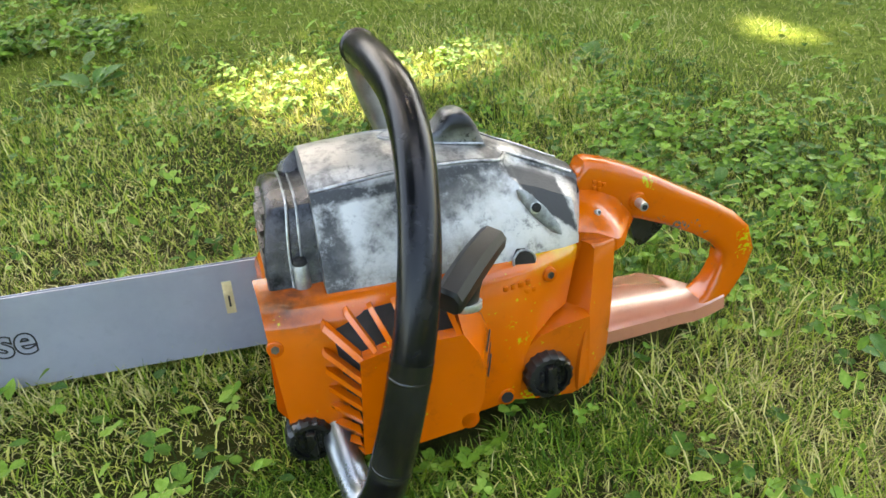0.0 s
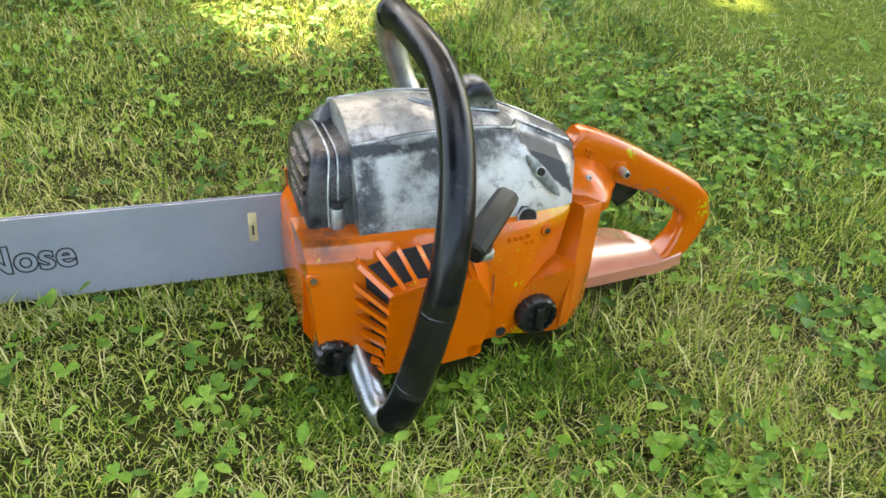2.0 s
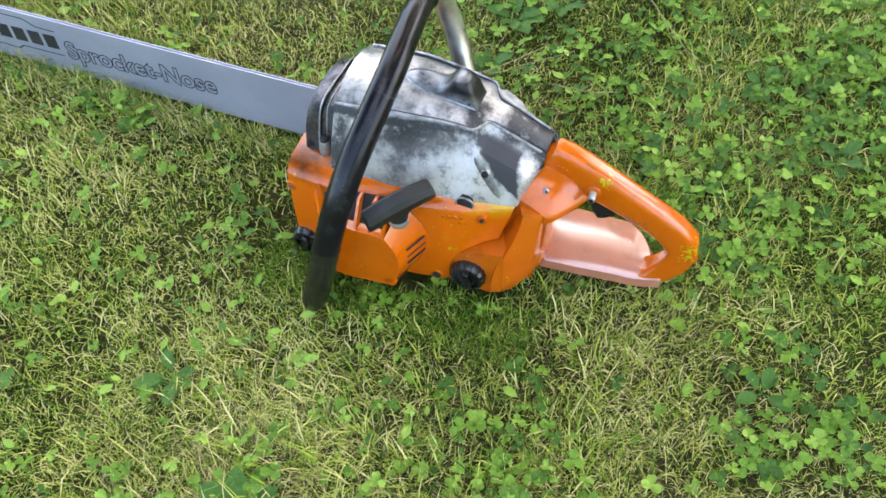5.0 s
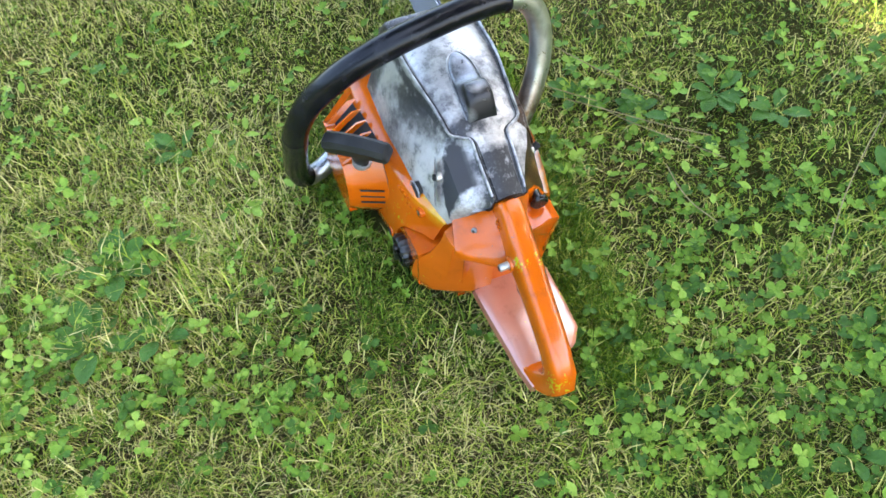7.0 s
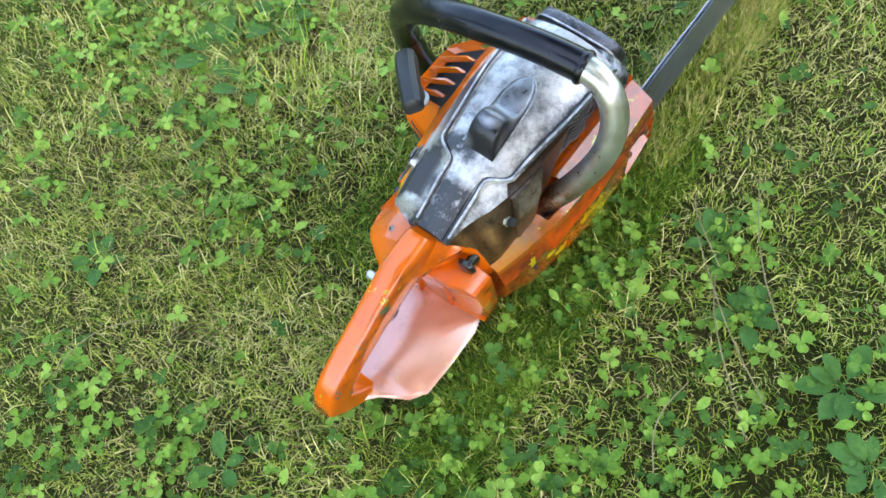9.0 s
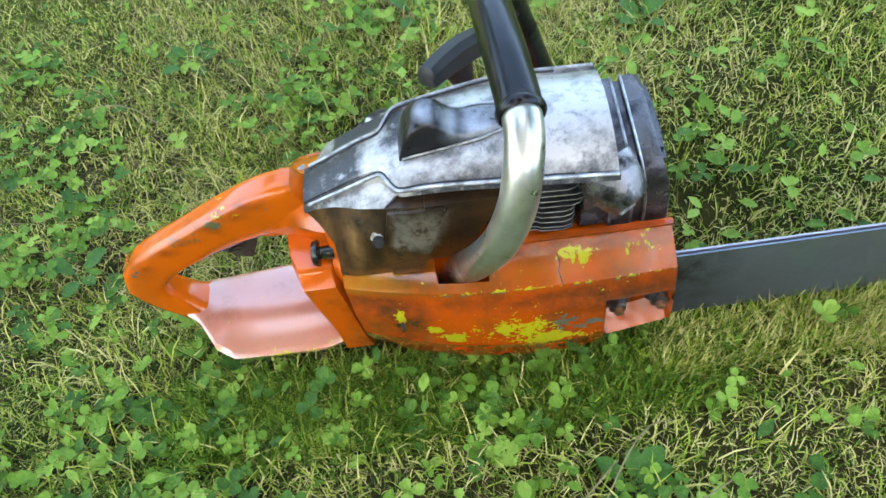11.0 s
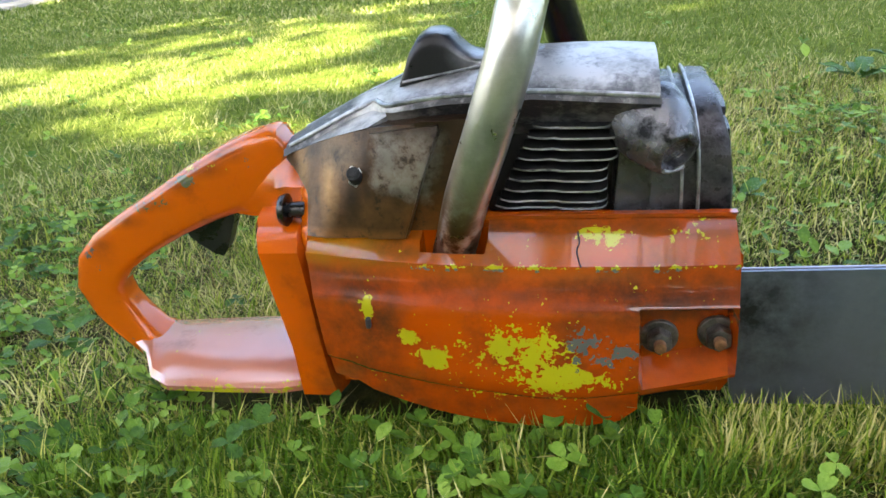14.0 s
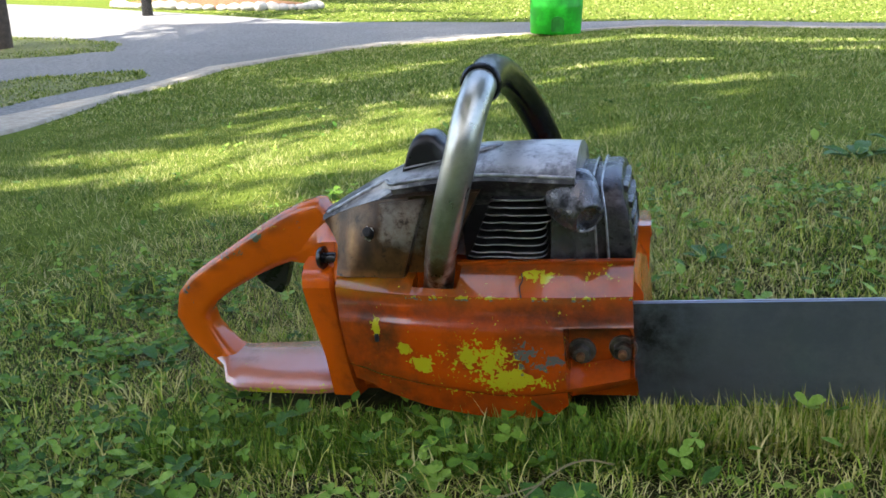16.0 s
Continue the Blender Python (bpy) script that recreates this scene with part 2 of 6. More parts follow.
def pipe_metal():
    """Dull bare tube, browned by heat and oil at its foot."""
    m, nt, b = nodes_of("tarnished_chrome")
    n1 = noise_tex(nt, 34, 6, 0.68)
    col = mix(nt, ramp(nt, n1, [(0.36, 0.0), (0.62, 1.0)]), (0.36, 0.36, 0.31), (0.56, 0.56, 0.52))
    streak = noise_tex(nt, 60, 5, 0.7)
    rust = calc(nt, "MULTIPLY", spot(nt, (0.052, -0.068, 0.152), (0.03, 0.04, 0.044), 0.8), ramp(nt, streak, [(0.36, 0.35), (0.56, 1.0)]))
    col = mix(nt, rust, col, (0.24, 0.085, 0.012))
    col = mix(nt, calc(nt, "MULTIPLY", spot(nt, (0.05, -0.072, 0.15), (0.02, 0.03, 0.026), 0.8), ramp(nt, streak, [(0.46, 0.0), (0.56, 0.9)])), col, (0.05, 0.022, 0.01))
    # darker colour at the lower starter-side end holds down the sky's reflection
    col = mix(nt, spot(nt, (0.18, 0.13, 0.03), (0.03, 0.06, 0.03), 0.5), col, (0.3, 0.3, 0.31))
    nt.links.new(col, b.inputs["Base Color"])
    b.inputs["Metallic"].default_value = 0.9
    nt.links.new(ramp(nt, n1, [(0.3, 0.24), (0.7, 0.38)]), b.inputs["Roughness"])
    bump(nt, b, noise_tex(nt, 540, 4, 0.7), 0.08, 0.0008)
    return m


CHROME = pipe_metal()
STEEL = metal("bar_steel", (0.33, 0.34, 0.41), (0.39, 0.4, 0.47), 0.4, 0.36, 0.44, 8, None, 0.03)
# clutch-side steel, oily near the cover; its shade is put into the colour
STEEL_SHADED = metal("shaded_bar_steel", (0.19, 0.215, 0.28), (0.28, 0.31, 0.39), 0.8, 0.3, 0.42, 11, (0.12, 0.125, 0.14), 0.04)
nt = STEEL_SHADED.node_tree
b = nt.nodes["Principled BSDF"]
smear = calc(nt, "MULTIPLY", spot(nt, (0.228, -0.066, 0.1), (0.03, 0.02, 0.045), 0.8), ramp(nt, noise_tex(nt, 45, 5, 0.7), [(0.35, 0.2), (0.6, 0.95)]))
nt.links.new(mix(nt, smear, b.inputs["Base Color"].links[0].from_socket, (0.03, 0.03, 0.034)), b.inputs["Base Color"])
FIN = metal("dark_fin", (0.008, 0.008, 0.008), (0.06, 0.06, 0.058), 0.5, 0.5, 0.4, 40)
# pale rims: the sky glint on the fin edges is put into this colour
FIN_EDGE = metal("fin_edge", (0.06, 0.06, 0.06), (0.5, 0.5, 0.48), 0.35, 0.45, 0.35, 50)
RUST = metal("rusty_steel", (0.12, 0.05, 0.02), (0.36, 0.18, 0.09), 0.6, 0.5, 0.4, 120)
SATIN = metal("satin_steel", (0.3, 0.3, 0.3), (0.6, 0.6, 0.58), 0.8, 0.42, 0.3, 60)
NUT = metal("oily_steel", (0.015, 0.014, 0.013), (0.17, 0.155, 0.14), 0.7, 0.45, 0.3, 90)


def plastic(name, col, r0, r1, scale=40, relief=0.15):
    m, nt, b = nodes_of(name)
    f = noise_tex(nt, scale, 5)
    nt.links.new(mix(nt, ramp(nt, f, [(0.45, 0.0), (0.75, 1.0)]), col, tuple(min(1, c * 2.2 + 0.01) for c in col)), b.inputs["Base Color"])
    nt.links.new(ramp(nt, f, [(0.3, r0), (0.7, r1)]), b.inputs["Roughness"])
    bump(nt, b, noise_tex(nt, scale * 8, 4), relief, 0.0006)
    return m


RUBBER = plastic("black_rubber", (0.002, 0.002, 0.004), 0.18, 0.28)
RUBBER.node_tree.nodes["Principled BSDF"].inputs["Specular IOR Level"].default_value = 0.28
TAPE = plastic("black_tape", (0.004, 0.004, 0.005), 0.1, 0.2, 14, 0.9)
BLACK = plastic("black_plastic", (0.006, 0.006, 0.006), 0.2, 0.36)
MATT = plastic("matt_black_plastic", (0.004, 0.004, 0.004), 0.42, 0.6)
# near-black parts; in holes, slots and wells it stands in for the shade inside
DARK = plastic("dark_cavity", (0.006, 0.005, 0.005), 0.7, 0.8)
INK = plastic("black_ink", (0.01, 0.01, 0.012), 0.5, 0.6)
CREAM = plastic("cream_sticker", (0.5, 0.4, 0.22), 0.45, 0.6)


def foliage(name, stops, patch, rough=0.5, trans=0.25, gloss=0.12, crinkle=0.0, light_drift=0.0):
    """Leaves and blades that differ one by one, with drier patches over the lawn."""
    m, nt, b = nodes_of(name)
    rnd = node(nt, "ShaderNodeNewGeometry").outputs["Random Per Island"]
    dry = calc(nt, "SUBTRACT", noise_tex(nt, 3.2, 4, 0.62), 0.5)
    fac = calc(nt, "ADD", rnd, calc(nt, "MULTIPLY", dry, patch))
    if light_drift:
        # lawn light put into colour: darker towards -y, paler towards +y and the drier bar side
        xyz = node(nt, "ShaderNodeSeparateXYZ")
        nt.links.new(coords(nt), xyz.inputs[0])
        fac = calc(nt, "ADD", fac, ramp(nt, calc(nt, "ADD", calc(nt, "ADD", xyz.outputs[1], calc(nt, "MULTIPLY", xyz.outputs[0], 0.45)), 0.5), [(0.1, -1.5 * light_drift), (0.5, -0.3 * light_drift), (0.9, light_drift)]))
    if crinkle:
        fine = noise_tex(nt, 190, 4, 0.65)
        fac = calc(nt, "ADD", fac, calc(nt, "MULTIPLY", calc(nt, "SUBTRACT", fine, 0.5), 0.9))
        bump(nt, b, fine, crinkle, 0.004)
    col = ramp(nt, fac, stops)
    nt.links.new(col, b.inputs["Base Color"])
    b.inputs["Roughness"].default_value = rough
    b.inputs["Specular IOR Level"].default_value = gloss
    tr = node(nt, "ShaderNodeBsdfTranslucent")
    nt.links.new(col, tr.inputs[0])
    ms = node(nt, "ShaderNodeMixShader", ins={0: trans})
    nt.links.new(b.outputs[0], ms.inputs[1])
    nt.links.new(tr.outputs[0], ms.inputs[2])
    nt.links.new(ms.outputs[0], nt.nodes["Material Output"].inputs[0])
    return m


# near blades and clover carry the lawn's uneven light in their colour
GRASS = foliage("grass_blade", [(0.0, (0.012, 0.032, 0.003)), (0.2, (0.045, 0.1, 0.009)), (0.38, (0.15, 0.25, 0.022)), (0.58, (0.31, 0.4, 0.044)), (0.8, (0.5, 0.48, 0.12)), (1.0, (0.66, 0.58, 0.25))], 1.3, 0.45, 0.18, light_drift=0.15)
CLOVER = foliage("clover_leaf", [(0.0, (0.032, 0.09, 0.012)), (0.3, (0.075, 0.165, 0.018)), (0.55, (0.13, 0.245, 0.024)), (0.8, (0.17, 0.3, 0.034)), (1.0, (0.25, 0.38, 0.06))], 0.35, 0.42, 0.16, 0.2, 0.55, light_drift=0.15)
GRASS_FAR = foliage("far_grass_blade", [(0.0, (0.065, 0.11, 0.01)), (0.4, (0.165, 0.225, 0.034)), (0.75, (0.3, 0.335, 0.085)), (1.0, (0.5, 0.46, 0.22))], 1.0, 0.5, 0.35)
# darker than the lawn's blades: the saw's contact shade is in this colour
SHADE_TUFT = foliage("shaded_long_grass", [(0.0, (0.03, 0.07, 0.005)), (0.5, (0.09, 0.18, 0.014)), (0.85, (0.2, 0.3, 0.032)), (1.0, (0.42, 0.42, 0.1))], 0.4, 0.45, 0.15)
WEED = foliage("broad_leaf", [(0.0, (0.028, 0.085, 0.016)), (0.6, (0.06, 0.15, 0.022)), (1.0, (0.12, 0.25, 0.03))], 0.2, 0.4, 0.15, 0.22, 0.6)


STRAW = foliage("dry_straw", [(0.0, (0.03, 0.021, 0.008)), (0.45, (0.12, 0.088, 0.03)), (0.75, (0.27, 0.205, 0.085)), (1.0, (0.46, 0.385, 0.2))], 0.3, 0.6, 0.08)
STALK = foliage("pale_stalk", [(0.0, (0.2, 0.165, 0.08)), (1.0, (0.34, 0.29, 0.16))], 0.2, 0.6, 0.05)
CROWN = foliage("tree_leaf", [(0.0, (0.03, 0.07, 0.015)), (1.0, (0.07, 0.14, 0.03))], 0.2, 0.5, 0.2)


def rough_ground(name, a, b, scale, bmp):
    m, nt, p = nodes_of(name)
    f = noise_tex(nt, scale, 6, 0.75)
    g = noise_tex(nt, 0.5, 3)
    col = mix(nt, ramp(nt, f, [(0.35, 0.0), (0.65, 1.0)]), a, b)
    col = mix(nt, ramp(nt, g, [(0.4, 0.0), (0.7, 0.4)]), col, tuple(v * 0.7 for v in a))
    nt.links.new(col, p.inputs["Base Color"])
    p.inputs["Roughness"].default_value = 0.9
    bump(nt, p, f, 0.8, bmp)
    return m


GRAVEL = rough_ground("gravel", (0.13, 0.125, 0.12), (0.3, 0.29, 0.275), 30, 0.02)
# dirt made pale tan so that sunlight on the strip is in its colour
DIRT = rough_ground("sunlit_dirt", (0.3, 0.25, 0.19), (0.5, 0.44, 0.35), 14, 0.015)
MULCH = rough_ground("bark_mulch", (0.12, 0.05, 0.02), (0.28, 0.14, 0.06), 18, 0.03)
STONE = rough_ground("field_stone", (0.35, 0.33, 0.3), (0.55, 0.52, 0.47), 9, 0.01)
BARK = rough_ground("bark", (0.07, 0.05, 0.035), (0.16, 0.11, 0.08), 22, 0.02)
VERGE = rough_ground("verge_turf", (0.1, 0.12, 0.03), (0.24, 0.24, 0.09), 20, 0.02)
GREEN = plastic("green_plastic", (0.01, 0.32, 0.012), 0.35, 0.5, 6)
GREEN_DARK = plastic("dark_green_plastic", (0.006, 0.14, 0.008), 0.4, 0.5, 6)


def soil():
    m, nt, b = nodes_of("lawn_soil")
    f = noise_tex(nt, 26, 6, 0.7)
    g = noise_tex(nt, 1.1, 4, 0.6)
    col = mix(nt, ramp(nt, f, [(0.35, 0.0), (0.65, 1.0)]), (0.013, 0.015, 0.004), (0.045, 0.046, 0.011))
    col = mix(nt, ramp(nt, g, [(0.5, 0.0), (0.7, 0.5)]), col, (0.035, 0.028, 0.01))
    # dark soil colour within about a metre of the saw, greener turf colour beyond
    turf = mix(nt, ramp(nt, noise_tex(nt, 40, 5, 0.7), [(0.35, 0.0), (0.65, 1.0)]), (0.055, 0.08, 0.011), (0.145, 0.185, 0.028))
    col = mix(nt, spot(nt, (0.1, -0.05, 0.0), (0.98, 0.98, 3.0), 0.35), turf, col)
    nt.links.new(col, b.inputs["Base Color"])
    b.inputs["Roughness"].default_value = 0.9
    b.inputs["Specular IOR Level"].default_value = 0.05
    bump(nt, b, f, 0.6, 0.02)
    return m


SOIL = soil()


# ---- building helpers ----
def finish(name, bm, mat, parent=None, label="", angle=38, smooth=True):
    me = bpy.data.meshes.new(name)
    bmesh.ops.recalc_face_normals(bm, faces=bm.faces)
    for f in bm.faces:
        f.smooth = smooth
    bm.to_mesh(me)
    bm.free()
    if smooth:
        me.set_sharp_from_angle(angle=radians(angle))
    me.materials.append(mat)
    ob = new(name, me)
    ob.parent = parent
    if label:
        ob["label"] = label
    return ob


def part(name, bm, material, parent, label="", angle=38):
    return finish(name, bm, material, parent, label, angle)


def bevelled(bm, width, seg=2, angle=25):
    edges = [e for e in bm.edges if len(e.link_faces) == 2 and e.calc_face_angle(0) > radians(angle)]
    if edges:
        bmesh.ops.bevel(bm, geom=edges, offset=width, segments=seg, affect="EDGES", profile=0.5, clamp_overlap=True)
    return bm


def loft(rings, closed_ring=True, caps=True, bm=None):
    """Skin through rings of equal numbers of points."""
    bm = bm or bmesh.new()
    vs = [[bm.verts.new(p) for p in r] for r in rings]
    n = len(vs[0])
    for a, b in zip(vs, vs[1:]):
        for i in range(n if closed_ring else n - 1):
            j = (i + 1) % n
            bm.faces.new((a[i], a[j], b[j], b[i]))
    if caps and closed_ring:
        bm.faces.new(vs[0][::-1])
        bm.faces.new(vs[-1])
    return bm


def prism(poly, y0, y1, bevel=0.002, seg=2, shift=None):
    """An x-z outline pushed from y0 to y1; shift(x, z) moves the y1 end's points."""
    far = [(*(shift(x, z) if shift else (x, z)),) for x, z in poly]
    bm = loft([[(x, y0, z) for x, z in poly], [(x, y1, z) for x, z in far]])
    return bevelled(bm, bevel, seg) if bevel else bm


def box(c, s, bevel=0.001, m=None):
    bm = bmesh.new()
    bmesh.ops.create_cube(bm, size=1.0, matrix=Matrix.Translation(c) @ (m or Matrix()) @ Matrix.Diagonal((*s, 1)))
    return bevelled(bm, bevel) if bevel else bm


def rod(a, b, r0, r1=None, n=20, bevel=0.0):
    a, b = Vector(a), Vector(b)
    bm = bmesh.new()
    q = (b - a).to_track_quat("Z", "Y").to_matrix().to_4x4()
    bmesh.ops.create_cone(bm, cap_ends=True, segments=n, radius1=r0, radius2=r0 if r1 is None else r1, depth=(b - a).length, matrix=Matrix.Translation((a + b) / 2) @ q)
    return bevelled(bm, bevel, 2, 50) if bevel else bm


def smooth_path(points, steps):
    """A Catmull-Rom line through points."""
    p = [Vector(q) for q in points]
    p = [p[0] * 2 - p[1]] + p + [p[-1] * 2 - p[-2]]
    out = []
    for i in range(1, len(p) - 2):
        for k in range(steps):
            t = k / steps
            a, b, c, d = p[i - 1 : i + 3]
            out.append(0.5 * (2 * b + (c - a) * t + (2 * a - 5 * b + 4 * c - d) * t * t + (3 * b - a - 3 * c + d) * t**3))
    return out + [p[-2]]


def tube(points, radius, n=20, steps=6, caps=True):
    """A round tube along a smooth line; radius is a number or a function of 0..1."""
    line = smooth_path(points, steps) if steps else [Vector(q) for q in points]
    rings, side = [], None
    for i, p in enumerate(line):
        d = (line[min(i + 1, len(line) - 1)] - line[max(i - 1, 0)]).normalized()
        side = (side - d * side.dot(d)).normalized() if side else d.orthogonal().normalized()
        up = d.cross(side)
        r = radius(i / (len(line) - 1)) if callable(radius) else radius
        rings.append([p + r * (math.cos(a) * side + math.sin(a) * up) for a in (math.tau * k / n for k in range(n))])
    return loft(rings, caps=caps)


def slab_ring(c, half_y, half_z, up, x=None, power=3.0, n=20):
    """A rounded rectangle about c, across y and along the unit vector up."""
    out = []
    for k in range(n):
        a = math.tau * k / n
        cy, cz = math.cos(a), math.sin(a)
        s = (abs(cy) ** power + abs(cz) ** power) ** (-1 / power)
        out.append(Vector(c) + Vector((0, half_y * cy * s, 0)) + Vector(up) * half_z * cz * s)
    return out


# ---- the lawn ----
def roll_np(x, y):
    return 0.006 * np.sin(2.9 * x + 1.3 * y) * np.sin(2.3 * y - 1.1 * x + 0.7)


def ground_z(x, y):
    f = 1 / (1 + math.exp(max(-40, min(40, (y - 3.5) / 1.2 if x > 0 else (y - 8) / 2))))
    return -0.004 + 0.5 * math.tanh(0.34 * x) * f - 0.022 * max(0.0, min(y, 13) - 0.5) + float(roll_np(x, y))


def ground_sheet():
    near = np.concatenate([np.linspace(-200, -30, 8), np.linspace(-25, -3, 45), np.linspace(-2.9, 2.9, 117), np.linspace(3, 25, 45), np.linspace(30, 200, 8)])
    xs = ys = [float(v) for v in near]
    verts = [(x, y, ground_z(x, y)) for y in ys for x in xs]
    n = len(xs)
    faces = [(j * n + i, j * n + i + 1, (j + 1) * n + i + 1, (j + 1) * n + i) for j in range(len(ys) - 1) for i in range(n - 1)]
    me = bpy.data.meshes.new("ground")
    me.from_pydata(verts, [], faces)
    me.shade_smooth()
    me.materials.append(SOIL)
    return tagged(new("ground", me), "sloping lawn soil under short patchy grass", "lawn", kind="structure")


ground_sheet()

# ---- the chainsaw ----
SAW = Matrix(((0.9954, -0.0056, -0.0958, 0), (0.0, 0.9983, -0.0582, 0), (0.0959, 0.058, 0.9937, 0), (0, 0, 0, 1)))
saw = new("chainsaw")
saw.matrix_world = SAW
saw.empty_display_size = 0.1
tagged(saw, "worn orange chainsaw with bare grey top cover on the grass", "chainsaw")


def table(x, pts):
    return float(np.interp(x, [p[0] for p in pts], [p[1] for p in pts]))


SHOULDER_Y = [(-0.067, 0.0185), (-0.06, 0.0215), (-0.05, 0.0245), (-0.04, 0.0285), (-0.0345, 0.031), (-0.02, 0.0395), (-0.001, 0.0465), (0.02, 0.051), (0.05, 0.053)]
SHOULDER_Z = [(-0.067, 0.19), (-0.06, 0.193), (-0.05, 0.197), (-0.04, 0.2015), (-0.0345, 0.2035), (-0.02, 0.2095), (-0.001, 0.2155), (0.02, 0.2185), (0.05, 0.2205)]


def build_cover():
    """The cast top cover: an arched plateau edged by beads, shoulders at the rear, plain sides."""
    top = [(-0.068, 0.196), (-0.05, 0.206), (-0.02, 0.221), (0.01, 0.232), (0.05, 0.241), (0.1, 0.249), (0.14, 0.25), (0.172, 0.247)]
    half = [(-0.07, 0.019), (-0.003, 0.021), (0.012, 0.041), (0.1, 0.052), (0.172, 0.054)]
    rim = [(-0.068, 0.192), (-0.05, 0.201), (-0.02, 0.216), (0.003, 0.225), (0.05, 0.232), (0.1, 0.235), (0.172, 0.230)]
    s_bot = [(-0.068, 0.021), (-0.06, 0.042), (-0.05, 0.066), (0.018, 0.084), (0.1, 0.09), (0.172, 0.088)]
    rings = []
    for x in (-0.067, -0.06, -0.05, -0.044, -0.04, -0.032, -0.02, -0.006, -0.001, 0.01, 0.014, 0.03, 0.05, 0.075, 0.1, 0.125, 0.15, 0.172):
        h, z, r, sb = table(x, half), table(x, top), table(x, rim), table(x, s_bot)
        rear = max(0.0, min(1.0, (0.012 - x) / 0.013))
        sy, sz = h + 0.004 + rear * (0.027 if x > -0.055 else 0.014 if x > -0.064 else 0.001), r - 0.006 - rear * 0.009
        cb = table(x, ((-0.067, 0.012), (-0.06, 0.017), (-0.05, 0.022), (-0.04, 0.026), (-0.02, 0.036), (-0.001, 0.043), (0.0, 0.018)))
        c_low = table(x, ((-0.067, 0.187), (-0.06, 0.183), (-0.05, 0.165), (-0.04, 0.155), (0.2, 0.15)))
        sc, zc = (table(x, SHOULDER_Y), table(x, SHOULDER_Z)) if x < -0.0005 else (h, r - 0.006)
        low = 0.15 if x > -0.051 else 0.15 + (-0.05 - x) * 2.0
        mid = (low + sz) / 2
        ring = [(x, -cb, c_low), (x, -min(cb, sc + 0.003), (c_low + zc) / 2 + 0.003), (x, -sc, zc), (x, -h - 0.003, r - 0.003), (x, -h, r + 0.0015), (x, -h + 0.004, r)] + [(x, h * f, z - (z - r) * f * f) for f in (-0.75, -0.5, -0.25)]
        ring += [(x, h * f, z - (z - r) * f * f) for f in (0, 0.25, 0.5, 0.75)] + [(x, h - 0.004, r), (x, h, r + 0.0015), (x, h + 0.003, r - 0.003), (x, sy, sz), (x, (sb + sy) / 2 + 0.004, mid), (x, sb, low)]
        rings.append(ring)
    bm = loft(rings)
    # heat-browned flank below the rear shoulder
    for f in bm.faces:
        c = f.calc_center_median()
        f.material_index = 1 if c.y < -0.016 and c.x < 0.0 and c.z < table(c.x, SHOULDER_Z) - 0.006 else 0
    ob = part("top_cover", bm, COVER, saw, "bare magnesium cover with worn black paint", 30)
    ob.data.materials.append(SOOT)
    return ob


cover = build_cover()
def hump_ring(x, w, zb, zt):
    """Half a rounded arch: broad foot, hollow flank, narrower crown."""
    prof = ((1.0, 0.0), (0.985, 0.1), (0.95, 0.4), (0.91, 0.7), (0.84, 0.9), (0.7, 0.985), (0.35, 1.0))
    side = [(w * u, zb + (zt - zb) * v) for u, v in prof]
    return [(x, -y, z) for y, z in side] + [(x, 0.0, zt + (zt - zb) * 0.012)] + [(x, y, z) for y, z in side[::-1]]


HUMP_RINGS = ((0.0150, 0.0186, 0.226, 0.2345), (0.0175, 0.0184, 0.228, 0.2405), (0.022, 0.0181, 0.229, 0.2525), (0.0275, 0.0178, 0.23, 0.2605), (0.033, 0.0176, 0.23, 0.2637), (0.041, 0.0174, 0.231, 0.264), (0.047, 0.0172, 0.232, 0.262), (0.0525, 0.0170, 0.233, 0.2555), (0.058, 0.0168, 0.235, 0.2505), (0.064, 0.0168, 0.237, 0.248), (0.072, 0.0166, 0.238, 0.2478), (0.083, 0.0154, 0.24, 0.2492), (0.093, 0.0124, 0.242, 0.2502), (0.1, 0.008, 0.243, 0.2503), (0.104, 0.003, 0.244, 0.2498))
hump = part("cover_hump", loft([hump_ring(*r) for r in HUMP_RINGS]), HUMP, cover, "dark cast hump", 42)
foot = [(x, w + 0.0004, table(x, ((0.0, 0.2325), (0.05, 0.24), (0.1, 0.2488))) + 0.0005) for x, w, zb, zt in HUMP_RINGS[1:]]
part("hump_foot", tube([(x, -y, z) for x, y, z in foot] + [(x, y, z) for x, y, z in foot[::-1]], 0.0009, 6, 2), BEAD, hump)
for s in (-1, 1):
    pts = [(-0.062, s * 0.0195, 0.1965), (-0.05, s * 0.02, 0.2022), (-0.02, s * 0.0212, 0.217), (-0.002, s * 0.0215, 0.2247), (0.004, s * 0.03, 0.2262), (0.012, s * 0.0412, 0.2275), (0.03, s * 0.0435, 0.2307), (0.05, s * 0.0458, 0.2332), (0.1, s * 0.0522, 0.2362), (0.14, s * 0.0535, 0.2337), (0.171, s * 0.0542, 0.2312)]
    part("raised_bead", tube(pts, 0.0016, 8, 3), BEAD, cover)
    part("bead_groove", tube([(x, y - s * 0.0026, z + 0.0002) for x, y, z in pts[:-1]], 0.0009, 6, 3), GRIME, cover)
plate_low = [(-0.067, 0.1865), (-0.0555, 0.179), (-0.0475, 0.171), (-0.0465, 0.148), (0.02, 0.148), (0.034, 0.188), (0.0475, 0.2185)]
foot_y = [(-0.067, 0.016), (-0.0555, 0.045), (-0.0465, 0.056), (-0.034, 0.0595), (0.05, 0.0605)]


